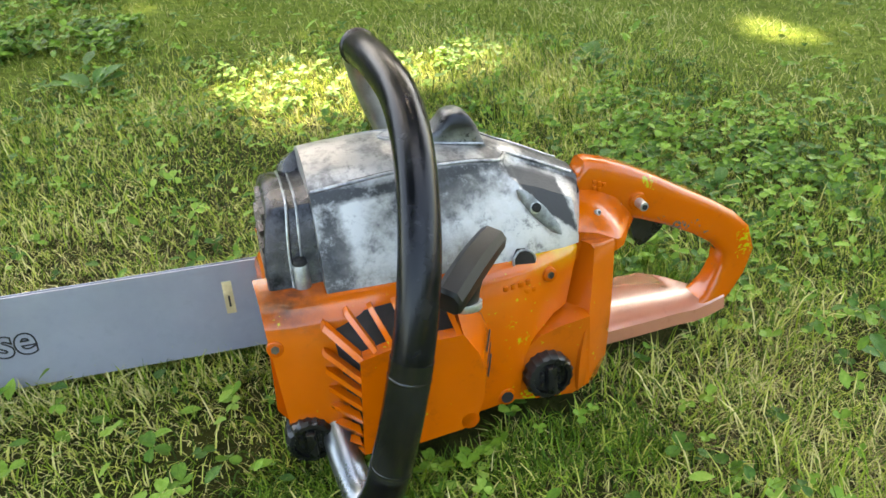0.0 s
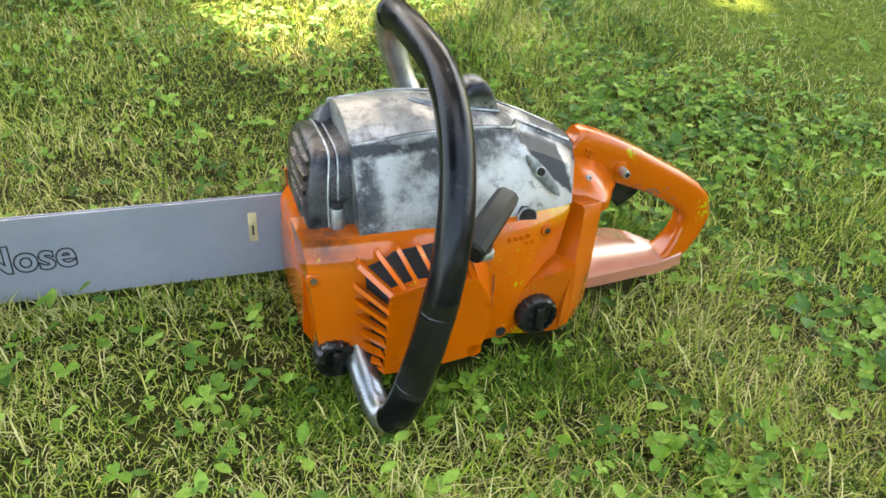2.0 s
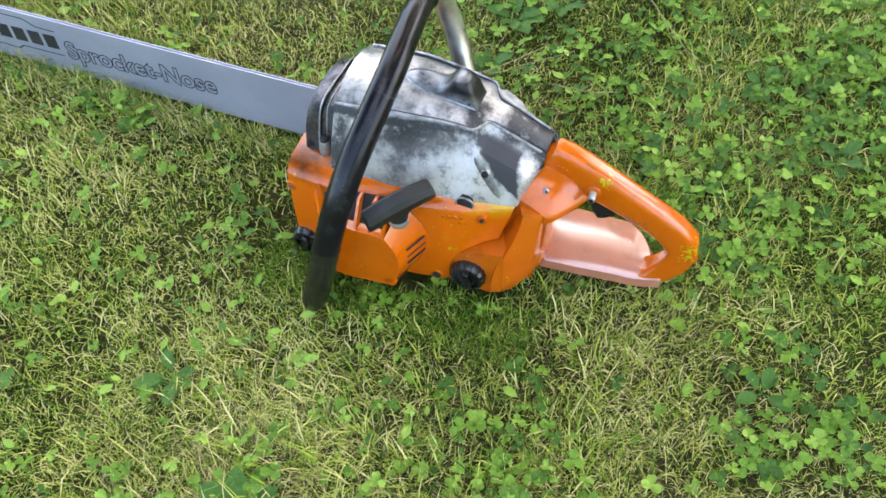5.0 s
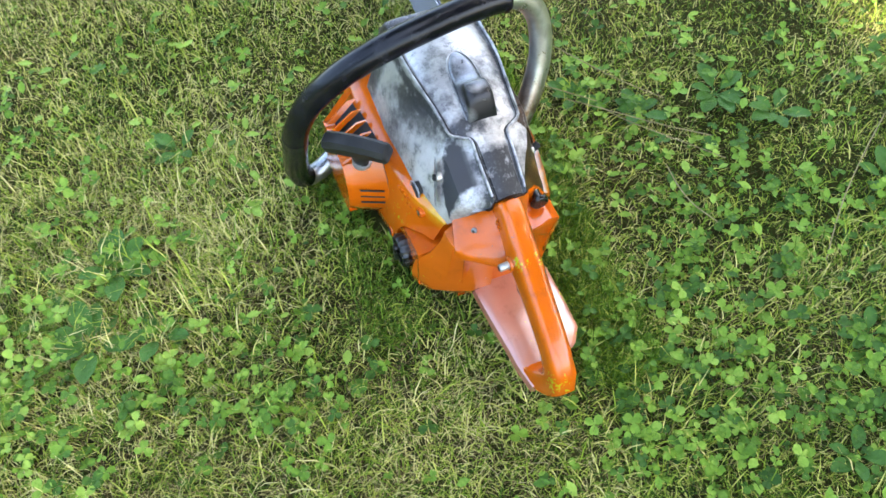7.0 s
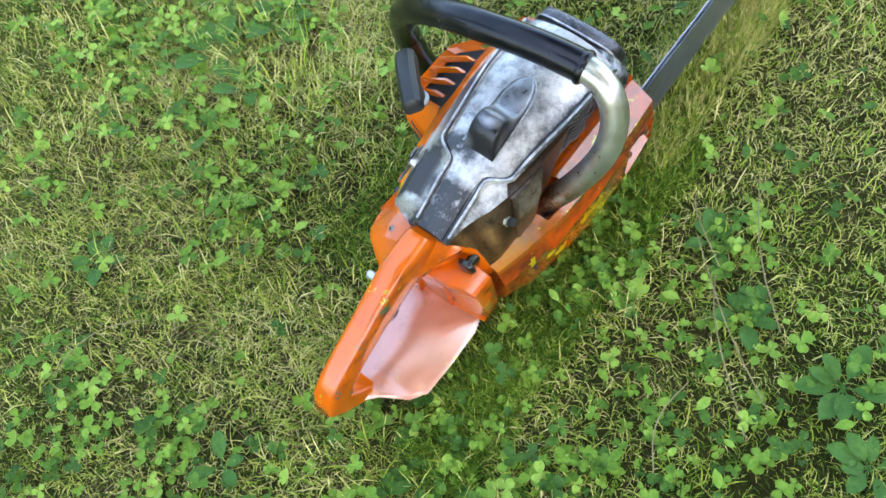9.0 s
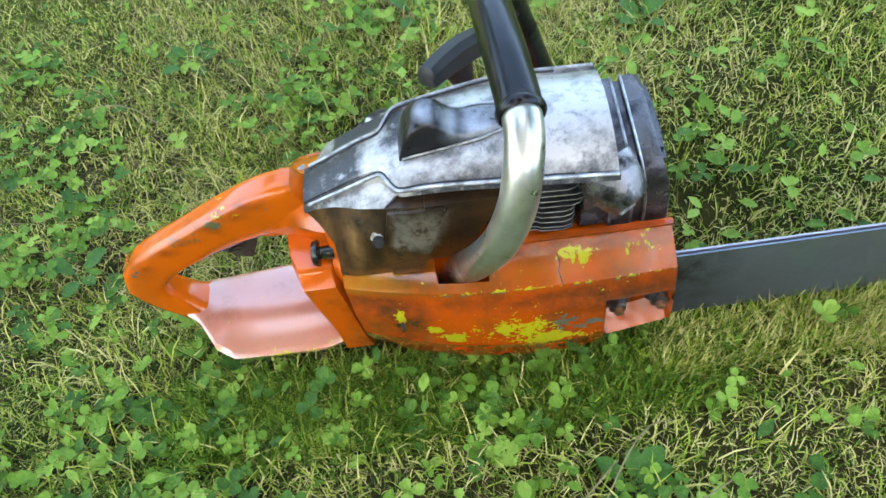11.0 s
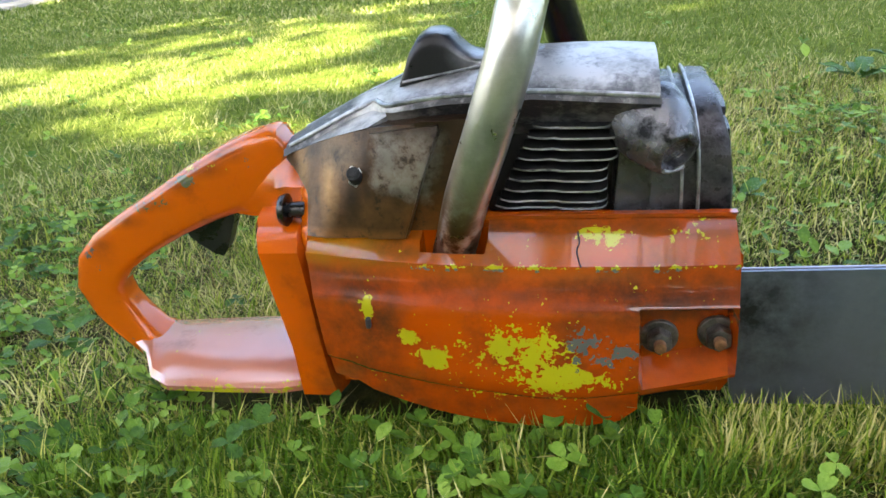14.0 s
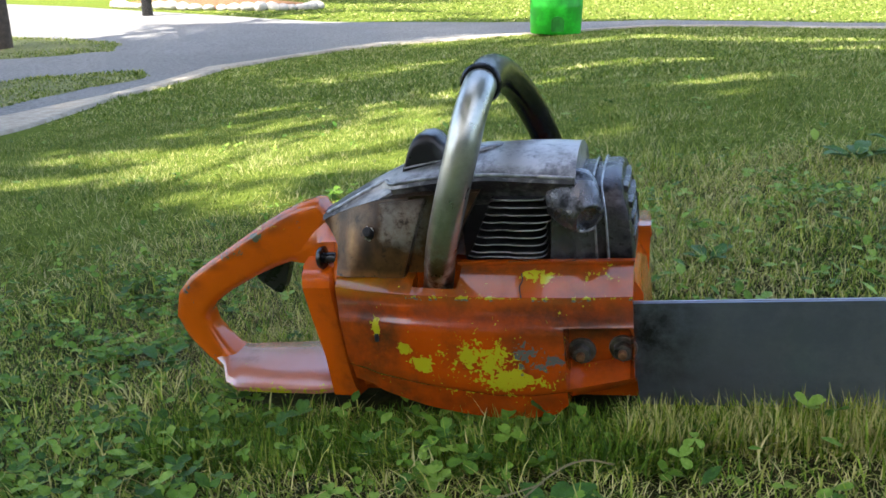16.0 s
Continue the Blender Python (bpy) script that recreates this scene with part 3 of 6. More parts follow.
def flank(x, z, out=0.0):
    """The flank leans in from its foot to the cover's shoulder."""
    t = max(0.0, min(1.0, (z - 0.148) / (table(x, SHOULDER_Z) - 0.148)))
    return -out - (table(x, foot_y) * (1 - t) + (table(x, SHOULDER_Y) - 0.0003) * t + max(0.0, min(0.004, (x + 0.047) * 0.2)) * math.sin(math.pi * t))


rings = []
for x in (-0.0665, -0.062, -0.0585, -0.0555, -0.0515, -0.0475, -0.0465, -0.043, -0.039, -0.0335, -0.03, -0.02, -0.01, 0.0, 0.01, 0.02, 0.027, 0.034, 0.041, 0.047):
    z0, z1 = table(x, plate_low), table(x, SHOULDER_Z) - 0.0004
    deep = -0.024 if x > -0.048 else -0.008
    rings.append([(x, deep, z0)] + [(x, flank(x, z0 + (z1 - z0) * k / 5), z0 + (z1 - z0) * k / 5) for k in range(6)] + [(x, deep, z1)])
plate = part("side_plate", loft(rings), SOOT, cover, "brown sooty side plate", 30)
rings = []
for x, z0, z1 in ((-0.0045, 0.1487, 0.187), (-0.002, 0.1484, 0.2), (0.001, 0.1484, 0.2125), (0.0095, 0.1484, 0.214), (0.019, 0.1484, 0.2155), (0.0265, 0.1685, 0.2165), (0.0335, 0.1885, 0.2172), (0.0395, 0.2045, 0.2178), (0.044, 0.215, 0.2182)):
    rings.append([(x, -0.04, z0)] + [(x, flank(x, z0 + (z1 - z0) * k / 5, 0.0026), z0 + (z1 - z0) * k / 5) for k in range(6)] + [(x, -0.04, z1)])
part("raised_panel", loft(rings), SOOT, plate, angle=30)
bm = prism([(0.018, 0.15), (0.058, 0.15), (0.07, 0.185), (0.092, 0.222), (0.03, 0.22)], -0.03, -0.0535, 0.002)
part("inner_wall", bm, SOOT, cover)
rec = loft([[Vector((0.003, 0.0595, 0.207)) + Vector((-0.034, 0.0125, -0.042)) * t + Vector((0.0052, 0, -0.0037)) * w * u + Vector((0, 0.0012 + 0.001 * (abs(u) < 0.9), 0)) for u in (-1, -0.6, 0, 0.6, 1)] for t, w in ((0, 0.15), (0.12, 0.7), (0.3, 0.85), (0.5, 1.0), (0.7, 0.85), (0.88, 0.7), (1, 0.15))], closed_ring=False)
part("screw_recess", rec, RECESS, cover, "dull worn recess round the screw")
# the broken corner of the cover on the starter side
bm = prism([(-0.003, 0.149), (0.0157, 0.149), (0.0152, 0.156), (0.011, 0.1612), (0.004, 0.1605), (-0.001, 0.1565)], 0.07, 0.0855, 0.0)
gap = part("broken_gap", bm, DARK, cover)
part("chipped_lip", tube([(0.0165, 0.0858, 0.15), (0.016, 0.0855, 0.1565), (0.0114, 0.0848, 0.162), (0.0038, 0.0838, 0.1613), (-0.0018, 0.083, 0.157), (-0.0036, 0.083, 0.15)], 0.0011, 8, 3), BEAD, gap)

# ---- muffler shroud ----
def shroud_ring(x, s):
    pts = [(-0.0445, 0.151), (-0.047, 0.178), (-0.0455, 0.202), (-0.041, 0.2135), (-0.033, 0.2205), (0.0, 0.2245), (0.036, 0.2245), (0.049, 0.221), (0.055, 0.211), (0.06, 0.185), (0.066, 0.151)]
    lean = max(0.0, x - 0.172) / 0.045
    return [(x - lean * max(0.0, z - 0.195) * 0.24 - lean * (z - 0.151) * 0.03, 0.006 + (y - 0.006) * s, 0.151 + (z - 0.151) * s) for y, z in pts]


SHROUD = metal("dark_magnesium", (0.008, 0.008, 0.01), (0.15, 0.15, 0.168), 0.68, 0.38, 0.22, 34, (0.04, 0.018, 0.01), 0.5)
bm = loft([shroud_ring(x, s) for x, s in ((0.168, 0.985), (0.1855, 0.985), (0.1872, 0.95), (0.1935, 0.95), (0.1955, 1.0), (0.205, 1.0), (0.212, 0.992), (0.2148, 0.972), (0.216, 0.93))])
shroud = part("muffler_shroud", bevelled(bm, 0.0012, 2, 40), SHROUD, saw, "dark oily cast shroud")
for x, sc in ((0.186, 0.984), (0.1957, 1.0)):
    part("worn_edge", tube(shroud_ring(x, sc), 0.0011, 6, 2), BEAD, shroud)
for z0 in (0.163, 0.178, 0.193, 0.207):
    lean = (z0 - 0.151) * 0.03 + max(0.0, z0 - 0.195) * 0.24
    bm = loft([[(0.206 - lean, y, z0), (0.2172 - lean - 1.2 * (y - 0.006) ** 2, y, z0 + 0.002), (0.2172 - lean - 1.2 * (y - 0.006) ** 2, y, z0 + 0.007), (0.206 - lean, y, z0 + 0.009)] for y in np.linspace(-0.022, 0.042, 9)])
    part("louvre", bevelled(bm, 0.0008), SHROUD, shroud)
# skirt of the shroud that reaches back under the cover on the clutch side
bm = loft([[(0.1445 + k, -0.030, z) for k, z in ((0, 0.1525), (0.004, 0.2215), (0.034, 0.2215), (0.034, 0.1525))], [(0.1465 + k, -0.0425 - b, z) for k, z, b in ((0, 0.1535, 0.0), (0.005, 0.2205, 0.002), (0.032, 0.2205, 0.002), (0.033, 0.1535, 0.0))]])
part("shroud_skirt", bevelled(bm, 0.0022, 3), SHROUD, shroud)
# dented exhaust outlet that points forward and down
a, b = Vector((0.1645, -0.032, 0.2125)), Vector((0.1815, -0.0595, 0.1985))
d = (b - a).normalized()
side = (Vector((0, 0, 1)) - d * d.z).normalized()
upw = side.cross(d)
rings = []
for t, r in ((0.0, 0.024), (0.25, 0.0232), (0.5, 0.0214), (0.72, 0.0186), (0.88, 0.016), (0.97, 0.0142), (1.0, 0.013), (1.0, 0.0108), (0.86, 0.0096)):
    ring = []
    for q in range(30):
        w = math.tau * q / 30
        dent = 1 + 0.05 * math.sin(2 * w + 0.6) + 0.045 * math.sin(3 * w + t * 3) * t + 0.03 * math.sin(7 * w + 1 + 4 * t) * t
        ring.append(a + (b - a) * t + (side * math.cos(w) + upw * math.sin(w)) * r * dent)
    rings.append(ring)
outlet = part("exhaust_outlet", loft(rings), metal("dented_tin", (0.012, 0.012, 0.014), (0.34, 0.34, 0.37), 0.8, 0.34, 0.2, 55, (0.05, 0.025, 0.012), 0.5), shroud, angle=45)
part("outlet_mouth", rod(b - d * 0.007, b - d * 0.0055, 0.0105, 0.0105, 20), DARK, outlet)
part("chipped_lip", tube([b + d * 0.0004 + (side * math.cos(w) + upw * math.sin(w)) * 0.0126 for w in (2.5, 2.8, 3.1, 3.4, 3.7)], 0.0013, 8, 3), FIN_EDGE, outlet)

# ---- cylinder ----
bm = box((0.112, -0.012, 0.187), (0.09, 0.03, 0.074), 0.003)
cylinder = part("cylinder", bm, DARK, saw)
for k, (z, end) in enumerate(((0.1602, 0.143), (0.1645, 0.1432), (0.1712, 0.1432), (0.1779, 0.1432), (0.1846, 0.1436), (0.1913, 0.149), (0.198, 0.1525), (0.2047, 0.1525), (0.2114, 0.146))):
    back = 0.074 + 0.0031 * k
    poly = [(back, -0.02), (back, -0.041), (back + 0.006, -0.0452), (back + 0.012, -0.046), (back + 0.018, -0.0445), (0.112, -0.0455), (0.116, -0.0475), (end - 0.01, -0.0485), (end - 0.004, -0.0468), (end - 0.001, -0.043), (end, -0.037), (end, -0.02)]
    bm = loft([[(x, y, z) for x, y in poly], [(x, y, z + 0.0012) for x, y in poly]])
    bevelled(bm, 0.0004, 2)
    bm.normal_update()
    for f in bm.faces:
        f.material_index = 1 if abs(f.normal.z) < 0.97 else 0
    part("cooling_fin", bm, FIN, cylinder).data.materials.append(FIN_EDGE)

# ---- orange castings ----
bm = prism([(-0.022, 0.15), (0.2, 0.151), (0.215, 0.143), (0.223, 0.13), (0.226, 0.05), (0.215, 0.032), (0.05, 0.03), (-0.022, 0.03)], -0.051, 0.075, 0.003)
body = part("crankcase", bm, ORANGE, saw, "orange painted crankcase")

SPAINT = paint_orange("starter_paint", (0.6, 0.11, 0.003), [((-0.02, 0.09, 0.156), (0.04, 0.03, 0.006), 0.45, YEL), ((0.012, 0.1, 0.1), (0.03, 0.03, 0.04), 0.2, YEL)], [((0.205, 0.08, 0.154), (0.03, 0.035, 0.012), 0.9), ((0.06, 0.11, 0.15), (0.03, 0.03, 0.012), 0.5), ((0.0, 0.1, 0.03), (0.05, 0.03, 0.012), 0.4), ((-0.035, 0.076, 0.153), (0.03, 0.03, 0.012), 1.0, (0.55, 0.33, 0.012)), ((0.205, 0.085, 0.153), (0.012, 0.02, 0.008), 0.8)])
edge_y = [(-0.052, 0.0695), (-0.045, 0.073), (0.0, 0.09), (0.05, 0.1), (0.15, 0.108), (0.212, 0.1045), (0.2252, 0.101), (0.2272, 0.05)]
arch_z = [(-0.052, 0.094), (-0.03, 0.092), (-0.014, 0.0845), (-0.001, 0.081), (0.009, 0.0735), (0.0145, 0.064), (0.0185, 0.05), (0.02, 0.019)]
bulge = [(0.019, -0.006), (0.021, -0.002), (0.03, 0.01), (0.05, 0.012), (0.095, 0.007), (0.143, 0.0)]
rings = []
for x in (-0.05, -0.042, -0.03, -0.02, -0.01, 0.0, 0.006, 0.011, 0.015, 0.018, 0.0205, 0.03, 0.06, 0.1, 0.15, 0.2, 0.214, 0.2252, 0.2272):
    y, zl = table(x, edge_y), table(x, arch_z)
    slant = max(0.0, min(1.0, (0.01 - x) / 0.06)) * 0.28 - max(0.0, min(1.0, (x - 0.15) / 0.07)) * 0.075
    ring = [(x, 0.04, 0.157), (x, y - 0.018 if x < 0.226 else 0.046, 0.157), (x, y - 0.002, 0.1475), (x, y, 0.143)]
    for z in (0.095, 0.05, 0.03, 0.021):
        zz = zl + (z - 0.019) * (0.143 - zl) / 0.124
        ring.append((x, y + table(zz, bulge) - (0.006 if z == 0.021 and zl > 0.02 else 0.0), zz))
    ring.append((x, 0.04, zl))
    rings.append([(px + (0.157 - pz) * slant, py, pz) for px, py, pz in ring])
starter = part("starter_cover", bevelled(loft(rings), 0.0016, 2, 28), SPAINT, saw, "orange starter side panel")

# raised recoil housing: dark slotted flanks behind ribs, plain face
inner = [(0.16, 0.131), (0.134, 0.137), (0.08, 0.136), (0.068, 0.115), (0.064, 0.098), (0.066, 0.075), (0.073, 0.056), (0.085, 0.048), (0.13, 0.043), (0.166, 0.045)]
outer = [(0.178, 0.139), (0.15, 0.15), (0.075, 0.148), (0.05, 0.122), (0.042, 0.1), (0.046, 0.07), (0.058, 0.046), (0.07, 0.032), (0.13, 0.024), (0.178, 0.03)]


def frustum(face, base, y0, y1):
    bm = bmesh.new()
    a = [bm.verts.new((x, y0, z)) for x, z in base]
    b = [bm.verts.new((x, y1, z)) for x, z in face]
    n = len(a)
    bm.faces.new(b)
    for i in range(n):
        bm.faces.new((a[i], a[(i + 1) % n], b[(i + 1) % n], b[i]))
    return bm


mid = (0.112, 0.09)
small = [(mid[0] + (x - mid[0]) * 0.93, mid[1] + (z - mid[1]) * 0.93) for x, z in inner]
part("vent_well", frustum(small, outer, 0.1, 0.139), DARK, starter)
bm = frustum(inner, [(mid[0] + (x - mid[0]) * 0.985, mid[1] + (z - mid[1]) * 0.985) for x, z in inner], 0.141, 0.150)
hub = part("recoil_face", bevelled(bm, 0.002, 2, 30), SPAINT, starter)
bm = frustum([inner[i] for i in (2, 3, 4, 5, 6, 7, 8, 9)], [outer[i] for i in (2, 3, 4, 5, 6, 7, 8, 9)], 0.098, 0.1495)
part("recoil_flank", bm, SPAINT, starter, angle=45)


def rib(p, q, w=0.0042):
    """A vent bar from the outer rim p to the raised face's edge q."""
    (x0, z0), (x1, z1) = p, q
    a, b = Vector((x0, 0.116, z0)), Vector((x1, 0.1492, z1))
    t = Vector((-(z1 - z0), 0, x1 - x0)).normalized() * w / 2
    down = Vector((0, -0.012, 0))
    bm = loft([[a - t, a + t, a + t + down, a - t + down], [b - t, b + t, b + t + down, b - t + down]])
    return part("vent_rib", bevelled(bm, 0.0006), SPAINT, starter)


for t in (0.16, 0.32, 0.48, 0.64, 0.80, 0.94):
    rib((0.1835, 0.139 - t * 0.105), (0.16 + t * 0.006, 0.131 - t * 0.078 - 0.006))
rib((0.181, 0.145), (0.159, 0.1305), 0.005)
for x0, x1 in ((0.162, 0.148), (0.143, 0.134), (0.124, 0.117), (0.105, 0.1), (0.086, 0.083)):
    rib((x0, 0.153), (x1, 0.136))
bm = loft([[(x, y, z) for x, z in ((0.157, 0.131), (0.134, 0.1365), (0.082, 0.1355), (0.082, 0.13), (0.134, 0.131), (0.155, 0.126))] for y in (0.137, 0.1498)])
part("face_rim", bevelled(bm, 0.001), SPAINT, starter)
for k in range(3):
    part("vent_slot", box((0.0528, 0.1229, 0.108 - k * 0.012), (0.03, 0.0012, 0.0026), 0.0003, Matrix.Rotation(1.17, 4, "Z")), DARK, starter)


def screw(name, p, axis, r, parent, deep=0.004, ring=True, mat=None):
    p, axis = Vector(p), Vector(axis).normalized()
    bm = rod(p - axis * 0.006, p + axis * deep, r, r * 0.96, 20, r * 0.12)
    ob = part(name, bm, mat or (DARK if ring else ORANGE), parent, "black socket screw" if ring and not mat else "")
    if r < 0.008:
        part("socket", rod(p + axis * (deep - 0.0004), p + axis * (deep + 0.0006), r * 0.5, r * 0.5, 6), DARK if ring else NUT, ob)
    return ob


screw("screw", (0.219, 0.1045, 0.128), (0.1, 1, 0.1), 0.007, starter, 0.0015, False)
screw("screw", (-0.015, 0.0865, 0.136), (-0.1, 1, 0.1), 0.0066, starter, 0.002, False)
screw("screw", (0.079, 0.145, 0.055), (0, 1, 0), 0.0085, starter, 0.005, False)
for x, z, y in ((0.176, 0.033, 0.117), (0.034, 0.037, 0.108)):
    bm = rod((x, y - 0.012, z), (x, y + 0.0012, z), 0.0085, 0.008, 18, 0.0008)
    o = part("bolt_boss", bm, SPAINT, starter)
    part("bolt_hole", rod((x, y + 0.001, z), (x, y + 0.0018, z), 0.0055, 0.0055, 16), DARK, o)


for k, (x, z, w) in enumerate(((0.028, 0.1365, 0.004), (0.021, 0.1365, 0.004), (0.014, 0.1365, 0.005), (0.007, 0.1365, 0.004), (0.009, 0.1285, 0.005), (0.002, 0.1285, 0.004))):
    part("embossed_mark", box((x, table(x, edge_y) + 0.0014, z), (w, 0.0022, 0.0048), 0.0006), SPAINT, starter)


def filler_cap(p, r):
    """A black ribbed filler cap with a raised grip bar, seen on the starter side."""
    x, y, z = p
    bm = bmesh.new()
    n = 36
    rings = []
    for yy, rr in ((y - 0.016, r * 0.96), (y - 0.002, r), (y + 0.004, r), (y + 0.007, r * 0.9), (y + 0.0072, r * 0.72), (y + 0.0045, r * 0.68)):
        rings.append([(x + rr * (1 + (0.03 if k % 2 else -0.03)) * math.cos(math.tau * k / n), yy, z + rr * (1 + (0.03 if k % 2 else -0.03)) * math.sin(math.tau * k / n)) for k in range(n)])
    cap = part("filler_cap", loft(rings, bm=bm), BLACK, saw, "black plastic filler cap")
    part("grip_bar", box((x, y + 0.008, z), (r * 0.42, 0.009, r * 1.25), 0.002), BLACK, cap)
    for k in range(4):
        part("raised_mark", box((x + (r * 0.36) * (-1 if k % 2 else 1), y + 0.006, z + r * (0.2 if k < 2 else -0.2)), (r * 0.12, 0.004, r * 0.22), 0.0005), BLACK, cap)
    return cap


filler_cap((-0.005, 0.1055, 0.049), 0.0215)
filler_cap((0.204, 0.116, 0.046), 0.0195)
YTANK = paint_orange("tank_paint", (0.57, 0.11, 0.006), [((0.0, 0.1, 0.024), (0.03, 0.03, 0.01), 0.55, YEL)])
bm = prism([(-0.046, 0.096), (-0.02, 0.092), (0.0, 0.086), (0.016, 0.073), (0.0235, 0.05), (0.023, 0.026), (0.0, 0.0215), (-0.03, 0.019), (-0.046, 0.026)], 0.05, 0.1005, 0.003)
part("fuel_tank", bm, YTANK, saw)
# the column behind the starter panel swells forward into a foot beside the fuel cap
rings = []
for z, fx, fy, rx, ry, bx, by in ((0.150, -0.058, 0.0735, -0.081, 0.0705, -0.085, 0.03), (0.146, -0.0605, 0.0758, -0.081, 0.0726, -0.086, 0.03), (0.128, -0.058, 0.0795, -0.0803, 0.073, -0.0858, 0.03), (0.105, -0.0525, 0.0875, -0.0792, 0.074, -0.0855, 0.032), (0.088, -0.0455, 0.0985, -0.0778, 0.0755, -0.085, 0.035), (0.08, -0.041, 0.102, -0.0765, 0.077, -0.085, 0.037), (0.062, -0.0365, 0.1038, -0.073, 0.081, -0.085, 0.042), (0.042, -0.034, 0.105, -0.068, 0.0865, -0.085, 0.046), (0.0245, -0.034, 0.1035, -0.056, 0.0915, -0.08, 0.046), (0.018, -0.036, 0.099, -0.05, 0.088, -0.074, 0.046)):
    rings.append([(fx, fy, z), ((fx + rx) / 2, (fy + ry) / 2 + 0.0012, z), (rx, ry, z), (bx, by, z), (bx, 0.02, z), (-0.03, 0.02, z), (fx + 0.01, fy - 0.022, z)])
part("rear_column", bevelled(loft(rings), 0.0026, 3, 24), YTANK, saw)

# rear housing behind the engine
bm = prism([(-0.042, 0.146), (-0.083, 0.146), (-0.085, 0.136), (-0.08, 0.05), (-0.072, 0.012), (-0.018, 0.012), (-0.03, 0.1)], -0.02, 0.058, 0.003)
rear = part("rear_housing", bm, ORANGE, saw)
rings = []
for z, xa, xb, yc in ((0.150, -0.084, -0.056, -0.044), (0.147, -0.083, -0.0555, -0.052), (0.138, -0.080, -0.0535, -0.0615), (0.11, -0.0755, -0.0505, -0.062), (0.067, -0.068, -0.047, -0.062), (0.042, -0.067, -0.0445, -0.061), (0.026, -0.067, -0.042, -0.059)):
    rings.append([(xa, yc, z), (xb, yc, z), (xb + 0.004, yc + 0.014, z), (xb + 0.004, -0.012, z), (xa - 0.008, -0.012, z), (xa - 0.005, yc + 0.012, z)])
part("rear_strut", bevelled(loft(rings), 0.0016, 2, 18), ORANGE, rear)
part("strut_web", prism([(-0.052, 0.148), (-0.02, 0.148), (-0.02, 0.034), (-0.044, 0.03)], -0.047, -0.01, 0.001), ORANGE, rear)

# handle loop
HAND = paint_orange("handle_paint", (0.56, 0.102, 0.003), [((-0.14, 0.02, 0.176), (0.01, 0.008, 0.008), 0.62, YEL), ((-0.14, -0.004, 0.176), (0.02, 0.005, 0.006), 0.36, YEL), ((-0.25, 0.018, 0.09), (0.014, 0.012, 0.018), 0.56, YEL), ((-0.155, -0.0065, 0.1695), (0.016, 0.006, 0.005), 0.6, (0.09, 0.1, 0.05)), ((-0.19, -0.006, 0.152), (0.025, 0.006, 0.006), 0.5, (0.09, 0.1, 0.05)), ((-0.24, -0.007, 0.115), (0.01, 0.006, 0.012), 0.5, GREY), ((-0.17, 0.02, 0.122), (0.03, 0.012, 0.01), 0.45, GREY)], [((-0.118, -0.006, 0.187), (0.016, 0.005, 0.005), 0.6), ((-0.14, -0.006, 0.176), (0.016, 0.005, 0.005), 0.75), ((-0.162, -0.006, 0.164), (0.016, 0.005, 0.005), 0.7), ((-0.185, -0.006, 0.151), (0.016, 0.005, 0.005), 0.75), ((-0.208, -0.006, 0.138), (0.014, 0.005, 0.005), 0.65), ((-0.23, -0.004, 0.118), (0.01, 0.006, 0.012), 0.5), ((-0.08, -0.02, 0.168), (0.012, 0.01, 0.005), 0.5)])
spine = [((-0.05, 0.006, 0.172), 0.012, 0.012), ((-0.0675, 0.006, 0.1775), 0.0142, 0.0175), ((-0.0705, 0.006, 0.1815), 0.0146, 0.0222), ((-0.076, 0.006, 0.182), 0.0148, 0.0225), ((-0.09, 0.007, 0.176), 0.0152, 0.025), ((-0.108, 0.008, 0.169), 0.0155, 0.025), ((-0.14, 0.008, 0.156), 0.0148, 0.022), ((-0.17, 0.008, 0.141), 0.0145, 0.0195), ((-0.2, 0.008, 0.125), 0.0145, 0.0188), ((-0.222, 0.008, 0.111), 0.0145, 0.019), ((-0.236, 0.008, 0.097), 0.0145, 0.02), ((-0.242, 0.008, 0.081), 0.0145, 0.019), ((-0.237, 0.009, 0.062), 0.0145, 0.0165), ((-0.226, 0.01, 0.045), 0.0155, 0.0145), ((-0.212, 0.01, 0.03), 0.018, 0.012), ((-0.195, 0.01, 0.024), 0.02, 0.01)]
rings = []
for i, (c, hy, hz) in enumerate(spine):
    d = Vector((-0.96, 0, -0.28)) if i < 3 else (Vector(spine[min(i + 1, len(spine) - 1)][0]) - Vector(spine[max(i - 1, 0)][0])).normalized()
    rings.append(slab_ring(c, hy, hz, Vector((d.z, 0, -d.x)), power=4.6, n=32))
handle = part("rear_handle", loft(rings), HAND, saw, "orange rear handle with chipped paint", 50)
rings = []
for x, ys, zo, zc, zl in ((-0.046, 0.06, 0.162, 0.178, 0.13), (-0.066, 0.066, 0.16, 0.178, 0.132), (-0.084, 0.071, 0.153, 0.176, 0.138), (-0.093, 0.066, 0.15, 0.172, 0.139), (-0.106, 0.048, 0.147, 0.166, 0.14), (-0.122, 0.026, 0.145, 0.158, 0.143)):
    rings.append([(x, -0.004, zl), (x, -0.004, zc), (x, 0.022, zc), (x, ys - 0.004, zo), (x, ys, zo - 0.004), (x, ys, zl)])
part("handle_base", bevelled(loft(rings), 0.002, 2, 22), HAND, handle)
